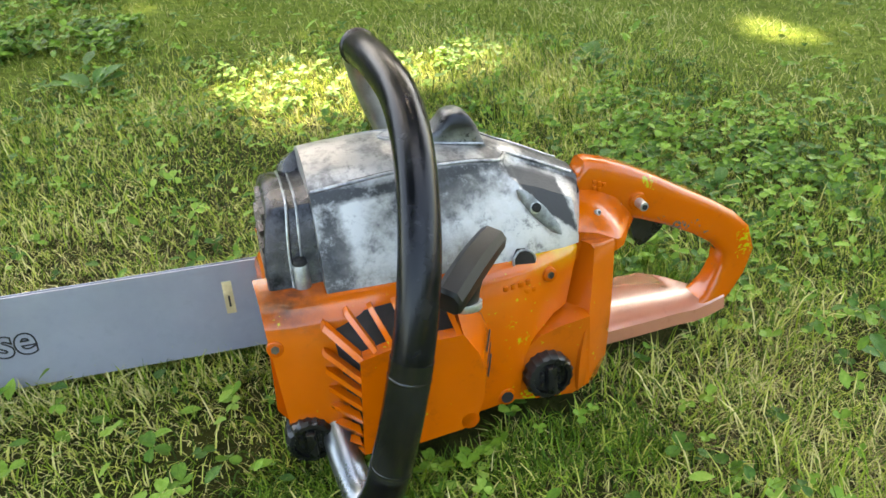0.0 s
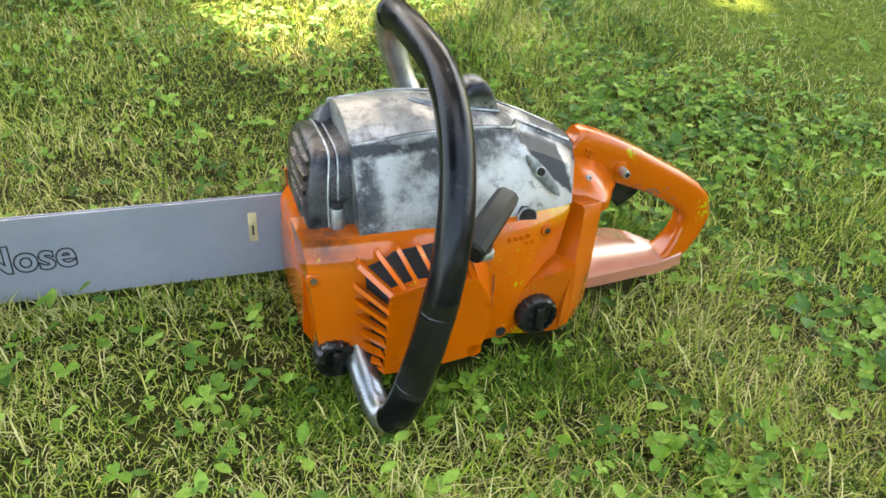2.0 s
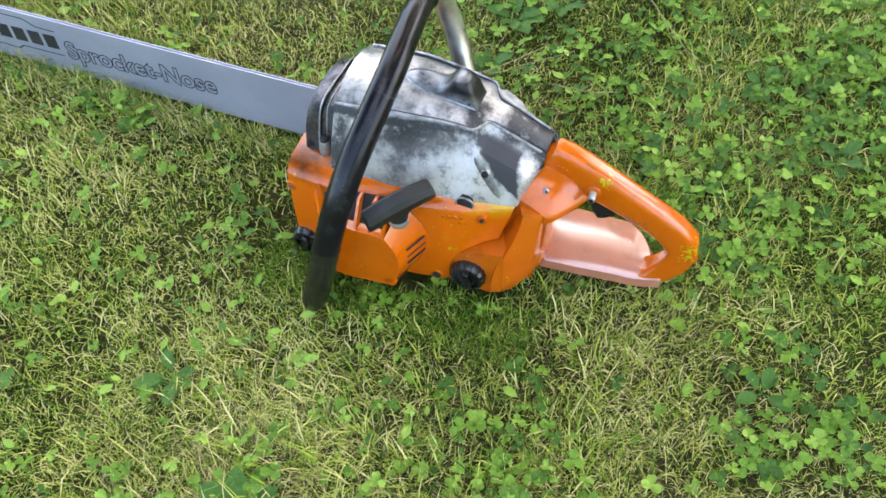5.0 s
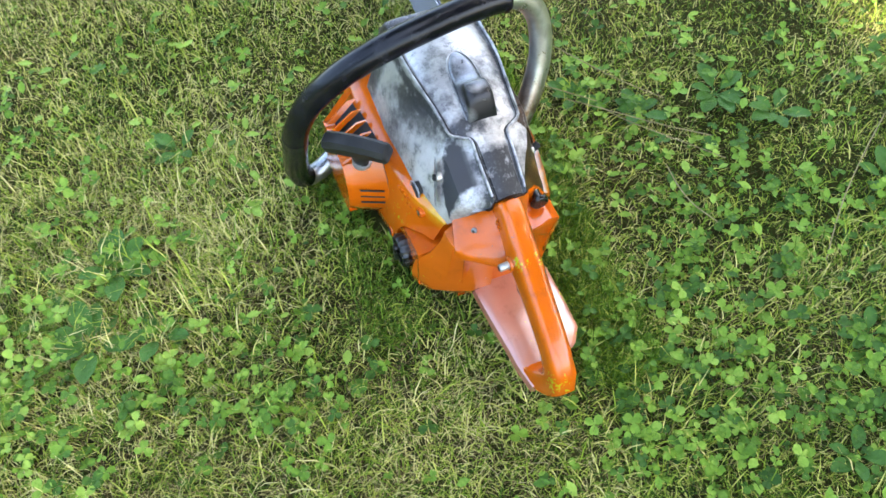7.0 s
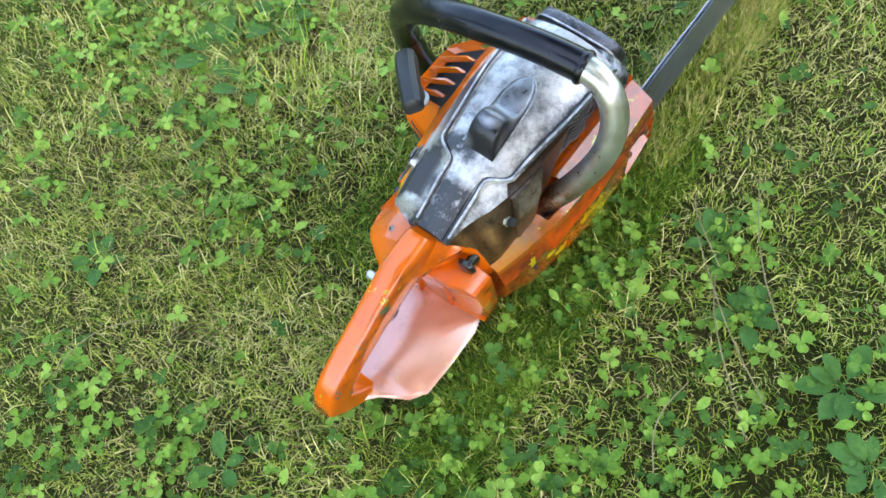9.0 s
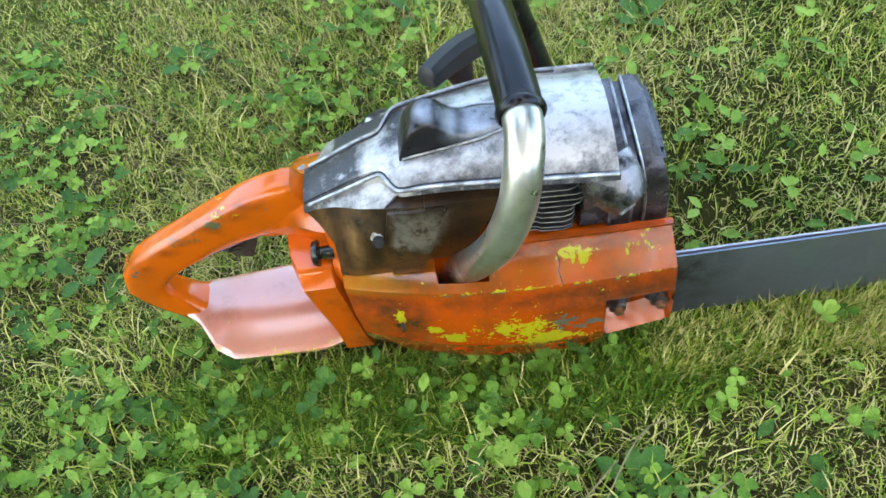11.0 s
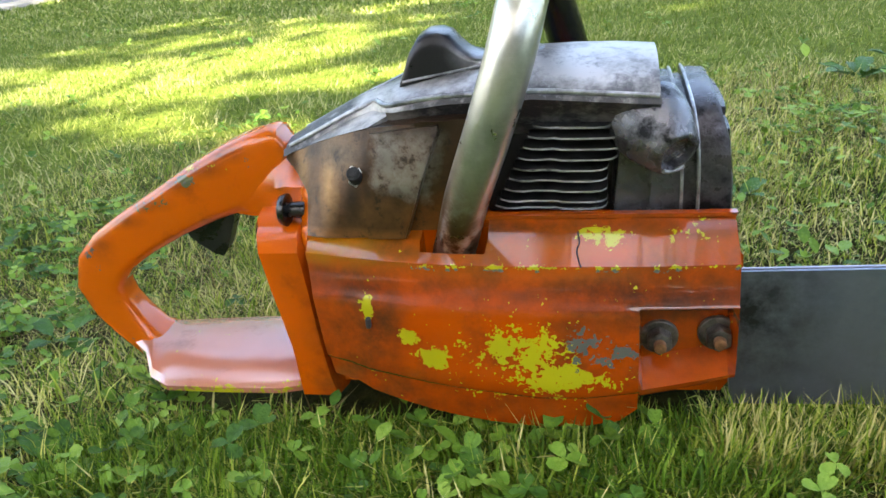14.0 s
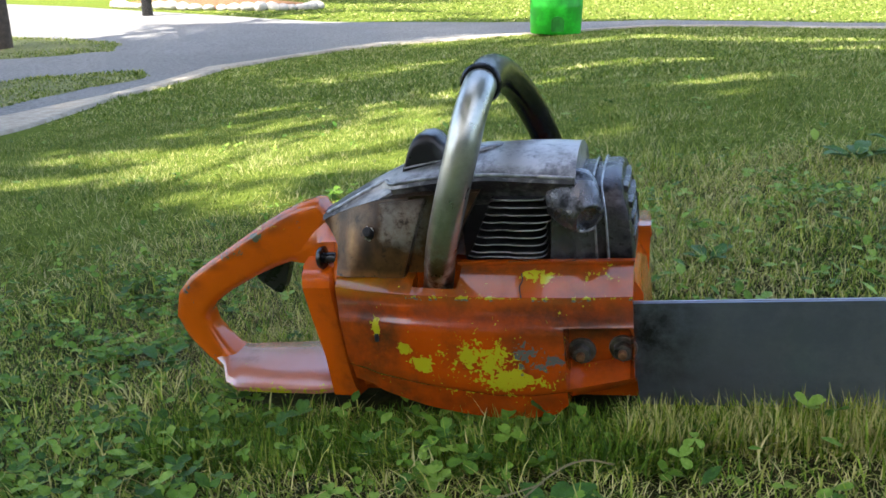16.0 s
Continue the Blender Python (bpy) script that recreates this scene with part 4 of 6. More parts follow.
# flare beside the choke: a ridge swings out from the handle to the cover's corner over a pocket
rings = []
ridge_y = [(-0.112, -0.0062), (-0.1, -0.0078), (-0.09, -0.0115), (-0.08, -0.0165), (-0.07, -0.022), (-0.062, -0.0268), (-0.05, -0.032)]
ridge_z = [(-0.112, 0.149), (-0.1, 0.155), (-0.09, 0.161), (-0.08, 0.165), (-0.07, 0.1685), (-0.05, 0.172)]
side_z = [(-0.112, 0.163), (-0.09, 0.178), (-0.07, 0.189), (-0.056, 0.19)]
for x in np.linspace(-0.112, -0.05, 17):
    yb, zb, zs = table(x, ridge_y), table(x, ridge_z), table(x, side_z)
    rings.append([(x, 0.004, zs), (x, -0.0055, zs), (x, (yb - 0.0055) * 0.5 + 0.0008, (zs + zb) / 2 - 0.001), (x, yb, zb), (x, yb + 0.0012, zb - 0.004), (x, yb + 0.003, 0.143), (x, 0.004, 0.143)])
part("choke_flare", loft(rings), HAND, handle, angle=48)
rings = []
for z, yl, xr, yr in ((0.1735, -0.0275, -0.0468, -0.0385), (0.171, -0.0292, -0.0466, -0.0408), (0.166, -0.0325, -0.0466, -0.0445), (0.156, -0.0385, -0.0468, -0.0515), (0.146, -0.044, -0.047, -0.0572), (0.13, -0.048, -0.0465, -0.0575)):
    rings.append([(-0.0555, yl, z), ((-0.0555 + xr) / 2 - 0.0008, (yl + yr) / 2 - 0.0012, z), (xr, yr, z), (-0.044, yr + 0.002, z), (-0.044, 0.0, z), (-0.0555, 0.0, z)])
part("pocket_wall", bevelled(loft(rings), 0.0009, 2, 30), HAND, handle)
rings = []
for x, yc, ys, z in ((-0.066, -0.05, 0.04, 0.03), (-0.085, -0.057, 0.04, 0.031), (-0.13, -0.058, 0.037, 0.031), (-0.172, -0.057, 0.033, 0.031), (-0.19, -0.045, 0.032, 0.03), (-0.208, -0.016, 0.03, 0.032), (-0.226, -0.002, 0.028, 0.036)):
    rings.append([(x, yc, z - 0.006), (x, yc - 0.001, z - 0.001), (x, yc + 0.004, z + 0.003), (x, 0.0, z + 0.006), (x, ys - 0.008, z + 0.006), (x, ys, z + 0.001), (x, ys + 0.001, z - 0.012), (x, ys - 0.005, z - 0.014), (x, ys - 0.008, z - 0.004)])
# paler than the other orange: sky reflection is put into the guard's base colour
guard = part("hand_guard", bevelled(loft(rings), 0.0012, 2, 30), paint_orange("guard_sheen_paint", (0.46, 0.165, 0.1), [((-0.13, -0.056, 0.026), (0.08, 0.01, 0.005), 0.6, YEL)], (), 1.0), handle, "wide orange guard plate")
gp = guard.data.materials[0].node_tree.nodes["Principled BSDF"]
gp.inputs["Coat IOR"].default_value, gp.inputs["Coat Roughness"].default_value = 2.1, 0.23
bm = prism([(-0.118, 0.152), (-0.165, 0.132), (-0.158, 0.119), (-0.143, 0.107), (-0.136, 0.105), (-0.131, 0.112), (-0.122, 0.135)], 0.002, 0.014, 0.002)
part("trigger", bm, BLACK, handle, "black throttle trigger")
k = part("stop_switch", rod((-0.127, 0.018, 0.158), (-0.1275, 0.037, 0.157), 0.0047, 0.0044, 18, 0.0006), SATIN, handle, "small silver stop switch")
part("switch_tip", rod((-0.1275, 0.0365, 0.157), (-0.1275, 0.0378, 0.157), 0.0026, 0.0026, 12), DARK, k)
part("switch_boss", rod((-0.127, 0.018, 0.158), (-0.127, 0.026, 0.158), 0.0095, 0.0085, 20, 0.0012), HAND, handle)
screw("screw", (-0.077, 0.0455, 0.164), (-0.5, 0.7, 0.5), 0.0036, handle, 0.002, True, RECESS)
k = part("choke_stem", rod((-0.05, -0.0405, 0.1595), (-0.063, -0.0405, 0.1595), 0.006, 0.005, 14), BLACK, saw, "black choke knob")
part("choke_knob", rod((-0.0625, -0.0405, 0.1595), (-0.068, -0.0405, 0.1595), 0.0115, 0.0095, 22, 0.0012), BLACK, k)

for k in range(5):
    part("embossed_mark", box((-0.084 - (k % 3) * 0.0048, 0.0228, 0.184 - (k // 3) * 0.006 - (k % 3) * 0.002), (0.0034, 0.0016, 0.0036), 0.0004), HAND, handle)

# clutch cover
cc_chips = [((0.09, -0.092, 0.088), (0.032, 0.03, 0.015), 0.75, YEL), ((0.112, -0.092, 0.068), (0.03, 0.03, 0.013), 0.78, YEL), ((0.092, -0.092, 0.086), (0.05, 0.03, 0.028), 0.2, YEL), ((0.036, -0.09, 0.078), (0.0085, 0.02, 0.0075), 0.95, YEL), ((0.02, -0.09, 0.092), (0.0055, 0.02, 0.005), 0.95, YEL), ((0.128, -0.092, 0.094), (0.011, 0.03, 0.008), 0.72, GREY), ((0.136, -0.092, 0.08), (0.012, 0.03, 0.008), 0.6, GREY), ((0.15, -0.092, 0.086), (0.012, 0.03, 0.008), 0.6, GREY), ((0.138, -0.069, 0.1515), (0.014, 0.012, 0.005), 0.75, YEL), ((0.195, -0.067, 0.151), (0.016, 0.02, 0.005), 0.34, YEL), ((0.08, -0.086, 0.1395), (0.16, 0.007, 0.0019), 0.5, YEL), ((0.12, -0.086, 0.1378), (0.12, 0.007, 0.0011), 0.45, GREY), ((0.1, -0.09, 0.0515), (0.05, 0.03, 0.002), 0.34, YEL), ((-0.006, -0.082, 0.112), (0.0035, 0.02, 0.009), 0.95, YEL)]
# long ledge tint: worn paint, with the trees' brown reflection put into the colour
CPAINT = paint_orange("clutch_paint", (0.45, 0.06, 0.0012), cc_chips, [((0.19, -0.08, 0.098), (0.05, 0.04, 0.034), 0.7), ((0.165, -0.09, 0.12), (0.05, 0.03, 0.014), 0.8), ((-0.02, -0.07, 0.1), (0.022, 0.03, 0.07), 0.8), ((0.0, -0.085, 0.1), (0.014, 0.02, 0.03), 0.85), ((0.1, -0.09, 0.127), (0.14, 0.03, 0.012), 0.6), ((0.2, -0.07, 0.152), (0.03, 0.03, 0.008), 0.6), ((0.02, -0.08, 0.04), (0.07, 0.03, 0.018), 0.6), ((0.05, -0.07, 0.149), (0.13, 0.02, 0.011), 0.85, (0.4, 0.115, 0.006)), ((-0.022, -0.066, 0.1475), (0.034, 0.03, 0.009), 1.0, (0.33, 0.15, 0.008)), ((0.012, -0.07, 0.147), (0.014, 0.02, 0.006), 0.7), ((0.15, -0.09, 0.045), (0.06, 0.03, 0.012), 0.5), ((0.08, -0.064, 0.156), (0.16, 0.012, 0.005), 0.8), ((0.05, -0.075, 0.147), (0.06, 0.02, 0.008), 0.5)], 0.9, 0.7)
inset = [(-0.047, 0.021), (-0.02, 0.014), (0.0, 0.01), (0.04, 0.003), (0.1, 0.0), (0.17, 0.0), (0.216, 0.003)]
low = [(-0.047, 0.046), (-0.022, 0.0425), (0.002, 0.036), (0.031, 0.03), (0.066, 0.0245), (0.1, 0.0225), (0.13, 0.024), (0.155, 0.03), (0.163, 0.042), (0.2, 0.05), (0.216, 0.056)]
ridge = [(-0.047, 0.066), (0.0, 0.061), (0.06, 0.055), (0.1, 0.0512), (0.125, 0.0512), (0.162, 0.057), (0.216, 0.068)]
rings = []
for x in (-0.047, -0.03, -0.01, 0.01, 0.0285, 0.03, 0.05, 0.07, 0.0715, 0.1, 0.13, 0.15, 0.1605, 0.163, 0.18, 0.2, 0.2125, 0.2165):
    o, l, rz = table(x, inset), table(x, low), table(x, ridge)
    tuck = 0.009 if x > 0.1625 else 0.0
    deep = 0.017 if 0.1625 < x < 0.2165 else 0.0
    notch = 0.0295 < x < 0.0705
    sink = 0.006 if x < 0.029 else 0.0
    prof = [(-0.05, 0.105 if notch else 0.159 - sink * 1.4), (-0.0785 + o if notch else -0.064 + o * 0.6, 0.105 if notch else 0.1535 - sink), (-0.079 + o if notch else -0.068 + o * 0.7, 0.1447 if notch else 0.151 - sink * 0.6), (-0.086 + o, 0.1405), (-0.0865 + o, 0.137), (-0.0903 + o, 0.1165), (-0.0915 + o, 0.1152), (-0.0925 + deep + o, 0.109 if deep else 0.108), (-0.0928 + deep + o, rz + (0.016 if deep else 0.012)), (-0.0928 + o, rz + 0.003), (-0.0915 + o, rz), (-0.0885 + tuck + o, rz - 0.0022), (-0.0862 + tuck + o, l + 0.003), (-0.08 + tuck + o, l), (-0.05, l)]
    rings.append([(x + max(0.0, 0.0 if x > -0.02 else (0.15 - z) * 0.08), y, z) for y, z in prof])
clutch = part("clutch_cover", bevelled(loft(rings), 0.0013, 2, 30), CPAINT, saw, "orange clutch cover with paint worn to yellow")
part("cover_crack", tube([(0.125, -0.0655, 0.1535), (0.1262, -0.0712, 0.149), (0.1245, -0.077, 0.1462), (0.127, -0.0865, 0.1404)], 0.00045, 6, 4), DARK, clutch)
part("case_lip", prism([(0.068, 0.1575), (0.2165, 0.158), (0.2175, 0.1605), (0.068, 0.16)], -0.0555, -0.05, 0.0008), CPAINT, body)
part("slot_hole", box((-0.0055, -0.0835, 0.1), (0.003, 0.004, 0.007), 0.0008), DARK, clutch)
for x, z in ((0.173, 0.088), (0.207, 0.091)):
    part("washer", rod((x, -0.0745, z), (x, -0.0775, z), 0.0118, 0.0112, 24, 0.0006), NUT, clutch)
    nut = part("bar_nut", rod((x, -0.0775, z), (x, -0.0855, z), 0.0082, 0.0078, 6, 0.0007), NUT, clutch, "oily steel bar nut")
    part("stud", rod((x, -0.0855, z), (x, -0.0905, z), 0.0038, 0.0036, 14, 0.0005), RUST, nut)

# cover screws
rings = []
for k, grow in ((0.0, 1.0), (0.0035, 1.0), (0.0042, 0.8)):
    rings.append([Vector((-0.010, -0.0502, 0.1862)) + Vector((0.05, -0.97, 0.22)) * k + (Vector((1, 0, 0.05)) * math.cos(q) + Vector((0, 0.22, 0.97)) * math.sin(q)) * (0.006 + 0.0009 * math.sin(3 * q + 1) + 0.0006 * math.sin(7 * q)) * grow for q in (math.tau * i / 28 for i in range(28))])
part("screw_seat", loft(rings), SATIN, cover, "bare chipped metal round the screw")
screw("screw", (-0.010, -0.0545, 0.1868), (0.05, -0.78, 0.62), 0.0046, cover, 0.0075)
part("screw_seat", rod((-0.0113, 0.06, 0.1885), (-0.0113, 0.0668, 0.19), 0.006, 0.0055, 20, 0.0005), SATIN, cover)
screw("screw", (-0.0113, 0.0655, 0.19), (0, 1, 0.25), 0.0042, cover, 0.0035)
k = part("screw_post", rod((0.188, 0.066, 0.152), (0.188, 0.064, 0.176), 0.0068, 0.0064, 18, 0.001), SATIN, shroud, "bright screw post")
screw("screw", (0.188, 0.064, 0.177), (0, 0, 1), 0.0055, shroud, 0.004)

# ---- front handlebar ----
LINE = [(0.0425, -0.049, 0.117), (0.0522, -0.0642, 0.1488), (0.0637, -0.0835, 0.1857), (0.0802, -0.0992, 0.2302), (0.0929, -0.1, 0.2676), (0.0995, -0.0906, 0.2931), (0.1032, -0.0742, 0.3077), (0.103, -0.0519, 0.3127), (0.0996, -0.0053, 0.3121), (0.0957, 0.0509, 0.3038), (0.0969, 0.0924, 0.2895), (0.1016, 0.1283, 0.2681), (0.1082, 0.1569, 0.2408), (0.1155, 0.1765, 0.2097), (0.1255, 0.1894, 0.1665), (0.1394, 0.1942, 0.112), (0.1524, 0.1942, 0.0667), (0.1631, 0.189, 0.0335), (0.1707, 0.1763, 0.0164), (0.176, 0.1572, 0.0193), (0.1802, 0.1338, 0.0352), (0.1824, 0.1054, 0.0491)]
line = smooth_path(LINE, 8)
bar_pipe = part("handlebar", tube(line, 0.0132, 24, 0), CHROME, saw, "bare tarnished metal front handlebar")
g0, g1 = 7 * 8 - 2, 18 * 8 - 2
sleeve = part("grip_sleeve", tube(line[g0:g1], lambda t: 0.0154 - 0.0008 * (t < 0.006 or t > 0.994), 24, 0), RUBBER, bar_pipe, "black rubber grip sleeve")
d = (line[g0 + 1] - line[g0]).normalized()
part("sleeve_lip", tube([line[g0] - d * 0.001, line[g0] + d * 0.001, line[g0] + d * 0.004, line[g0] + d * 0.0065], lambda t: 0.0168 if 0.2 < t < 0.8 else 0.0154, 24, 0), RUBBER, bar_pipe)
t0, t1 = 14 * 8 + 2, 16 * 8 + 2
for c in ((0.1067, 0.1434, 0.2701), (0.1112, 0.1585, 0.2548)):
    bm = bmesh.new()
    bmesh.ops.create_icosphere(bm, subdivisions=1, radius=0.0017)
    bm.transform(Matrix.Translation(c) @ Matrix.Diagonal((0.7, 1, 1.4, 1)))
    part("paint_speck", bm, HAND, sleeve, "fleck of orange paint")
part("tape_wrap", tube(line[t0:t1], 0.0159, 24, 0), TAPE, bar_pipe, "band of black tape round the grip")

for k, w in ((t0 + 2, 0.01615), (t1 - 2, 0.0162)):
    d = (line[k + 1] - line[k]).normalized()
    part("tape_ridge", tube([line[k] - d * 0.0022, line[k] - d * 0.0012, line[k] + d * 0.0012, line[k] + d * 0.0022], lambda t, w=w: w if 0.2 < t < 0.8 else 0.0155, 24, 0), TAPE, bar_pipe)

# ---- recoil grip ----
a, b = Vector((0.0375, 0.1045, 0.1935)), Vector((0.0945, 0.1635, 0.1765))
ax = (b - a).normalized()
sd = ax.cross(Vector((0, 0.4, 1))).normalized()
up = sd.cross(ax)
rings = []
for t, w, h, drop in ((0, 0.009, 0.006, 0.004), (0.03, 0.0108, 0.009, 0.0025), (0.25, 0.0112, 0.0105, 0.0), (0.5, 0.0115, 0.0115, -0.001), (0.75, 0.0115, 0.0115, 0.0), (0.97, 0.0112, 0.0105, 0.002), (1.0, 0.0096, 0.0085, 0.003)):
    p = a + (b - a) * t - up * drop
    rings.append([p + sd * w * u + up * h * v for u, v in ((-1, -0.7), (-0.7, -1), (0.7, -1), (1, -0.7), (1, 0.45), (0.55, 1), (-0.55, 1), (-1, 0.45))])
grip = part("recoil_grip", bevelled(loft(rings), 0.001), MATT, saw, "black recoil starter grip")
neck = [(a + (b - a) * 0.5 - up * 0.006, 0.0205, 0.0095), (a + (b - a) * 0.5 - up * 0.014, 0.0165, 0.009), (Vector((0.069, 0.1285, 0.158)), 0.0115, 0.0085), (Vector((0.0695, 0.1285, 0.149)), 0.0105, 0.0085)]
bm = loft([[c + ax * la * math.cos(q) + sd * lb * math.sin(q) for q in (math.tau * k / 18 for k in range(18))] for c, la, lb in neck])
part("grip_neck", bevelled(bm, 0.0012, 2, 40), MATT, grip)
part("rope_guide", rod((0.0695, 0.1275, 0.151), (0.0695, 0.1285, 0.1445), 0.0118, 0.0112, 18, 0.001), SATIN, starter)

# ---- guide bar ----
def bar_top(x):
    return 0.1285 + 0.022 * (x - 0.286)


def bar_outline(inset):
    top = [(x, bar_top(x) - inset) for x in np.linspace(0.21, 0.9, 15)]
    h = 0.094 - 2 * inset
    cx, cz = 0.9, bar_top(0.9) - 0.047
    nose = [(cx + h / 2 * math.cos(t) * 1.15, cz + h / 2 * math.sin(t)) for t in np.linspace(1.45, -1.45, 12)]
    bot = [(x, bar_top(x) - 0.094 + inset) for x in np.linspace(0.9, 0.219, 15)]
    return top + nose + bot


bm = prism(bar_outline(0.006), -0.065, -0.062, 0.0)
gbar = part("guide_bar", bm, DARK, saw, "long grey steel guide bar without a chain")
for y0, y1, mat in ((-0.0623, -0.0606, STEEL), (-0.0664, -0.0647, STEEL_SHADED)):
    part("bar_plate", prism(bar_outline(0.0), y0, y1, 0.0004, 1), mat, gbar)


def lettering(text, size, fill, bevel, m, mat, name):
    cu = bpy.data.curves.new(name, "FONT")
    cu.body, cu.size, cu.fill_mode, cu.bevel_depth, cu.bevel_resolution, cu.resolution_u, cu.offset = text, size, fill, bevel, 0, 4, 0.0009
    tmp = bpy.data.objects.new("text", cu)
    scene.collection.objects.link(tmp)
    me = bpy.data.meshes.new_from_object(tmp.evaluated_get(bpy.context.evaluated_depsgraph_get()))
    bpy.data.objects.remove(tmp)
    xs = [v.co.x for v in me.vertices]
    me.transform(Matrix.Diagonal((1 / (max(xs) - min(xs)), 1 / size, 1, 1)) @ Matrix.Translation((-min(xs), 0, 0)))
    me.transform(m)
    me.materials.clear()
    me.materials.append(mat)
    ob = new(name, me)
    ob.parent = gbar
    return ob


tilt = Matrix.Rotation(-0.022, 4, "Y")
m = Matrix.Translation((0.6785, -0.0604, 0.0735)) @ Matrix(((-0.252, 0, 0, 0), (0, 0, 1, 0), (0.0, 0.043, 0, 0), (0, 0, 0, 1)))
lettering("Sprocket-Nose", 0.035, "NONE", 0.0007, m, INK, "bar_lettering")
bm = prism([(0.248, 0.109), (0.257, 0.1095), (0.257, 0.075), (0.248, 0.0745)], -0.0606, -0.0603, 0.0)
st = part("bar_sticker", bm, CREAM, gbar, "small cream paper sticker")
part("sticker_print", box((0.2525, -0.0602, 0.088), (0.002, 0.0004, 0.012), 0), INK, st)
bm = prism([(0.687, 0.118), (0.719, 0.119), (0.739, 0.129), (0.879, 0.131), (0.879, 0.07), (0.769, 0.067), (0.759, 0.074), (0.687, 0.073), (0.687, 0.0745), (0.761, 0.0755), (0.771, 0.0685), (0.8775, 0.0715), (0.8775, 0.1295), (0.7395, 0.1275), (0.7195, 0.1175), (0.687, 0.1165)], -0.0606, -0.0603, 0.0)
part("bar_mark", bm, INK, gbar)
for x in (0.701, 0.729, 0.757, 0.785, 0.813):
    part("bar_mark_block", box((x, -0.0604, 0.0965), (0.021, 0.0004, 0.024), 0), INK, gbar)

# ---- lawn growth ----
rng = np.random.default_rng(7)


def ground_np(x, y):
    return -0.004 + 0.5 * np.tanh(0.34 * x) / (1 + np.exp(np.clip(np.where(x > 0, (y - 3.5) / 1.2, (y - 8) / 2), -40, 40))) - 0.022 * np.clip(np.minimum(y, 13) - 0.5, 0, None) + roll_np(x, y)


def raw_mesh(name, verts, tris, mat):
    me = bpy.data.meshes.new(name)
    me.vertices.add(len(verts))
    me.vertices.foreach_set("co", np.ascontiguousarray(verts, np.float32).ravel())
    me.loops.add(tris.size)
    me.loops.foreach_set("vertex_index", np.ascontiguousarray(tris, np.int32).ravel())
    me.polygons.add(len(tris))
    me.polygons.foreach_set("loop_start", np.arange(0, tris.size, 3, dtype=np.int32))
    me.polygons.foreach_set("loop_total", np.full(len(tris), 3, np.int32))
    me.update(calc_edges=True)
    me.materials.append(mat)
    return me


INV = np.array(SAW.inverted().to_3x3())


def clear_of_saw(x, y, z, grow=0.0):
    """True where nothing of the saw stands on the ground."""
    b = np.stack([x, y, z], 1) @ INV.T
    body = (b[:, 0] > -0.05) & (b[:, 0] < 0.205) & (b[:, 1] > -0.066 + np.clip(-b[:, 0], 0, 0.05) * 0.5) & (b[:, 1] < 0.092)
    hub = (b[:, 0] > 0.05) & (b[:, 0] < 0.175) & (b[:, 1] > 0) & (b[:, 1] < 0.125)
    guard = (b[:, 0] > -0.215) & (b[:, 0] <= -0.05) & (b[:, 1] > -0.03) & (b[:, 1] < 0.015)
    bar = (b[:, 0] > 0.2) & (b[:, 0] < 0.97) & (np.abs(b[:, 1] + 0.0635) < 0.006 + grow)
    return ~(body | hub | guard | bar)


def patchy(x, y, s, seed):
    v = np.zeros_like(x)
    for k in range(5):
        a = seed * 1.7 + k * 2.4
        f = s * (1.0 + 0.55 * k)
        v += np.sin(f * (x * np.cos(a) + y * np.sin(a)) + 3.1 * k + seed) * np.sin(f * 0.83 * (x * np.sin(a + 0.6) - y * np.cos(a + 0.6)) + 1.3 * k)
    return v / 2.2


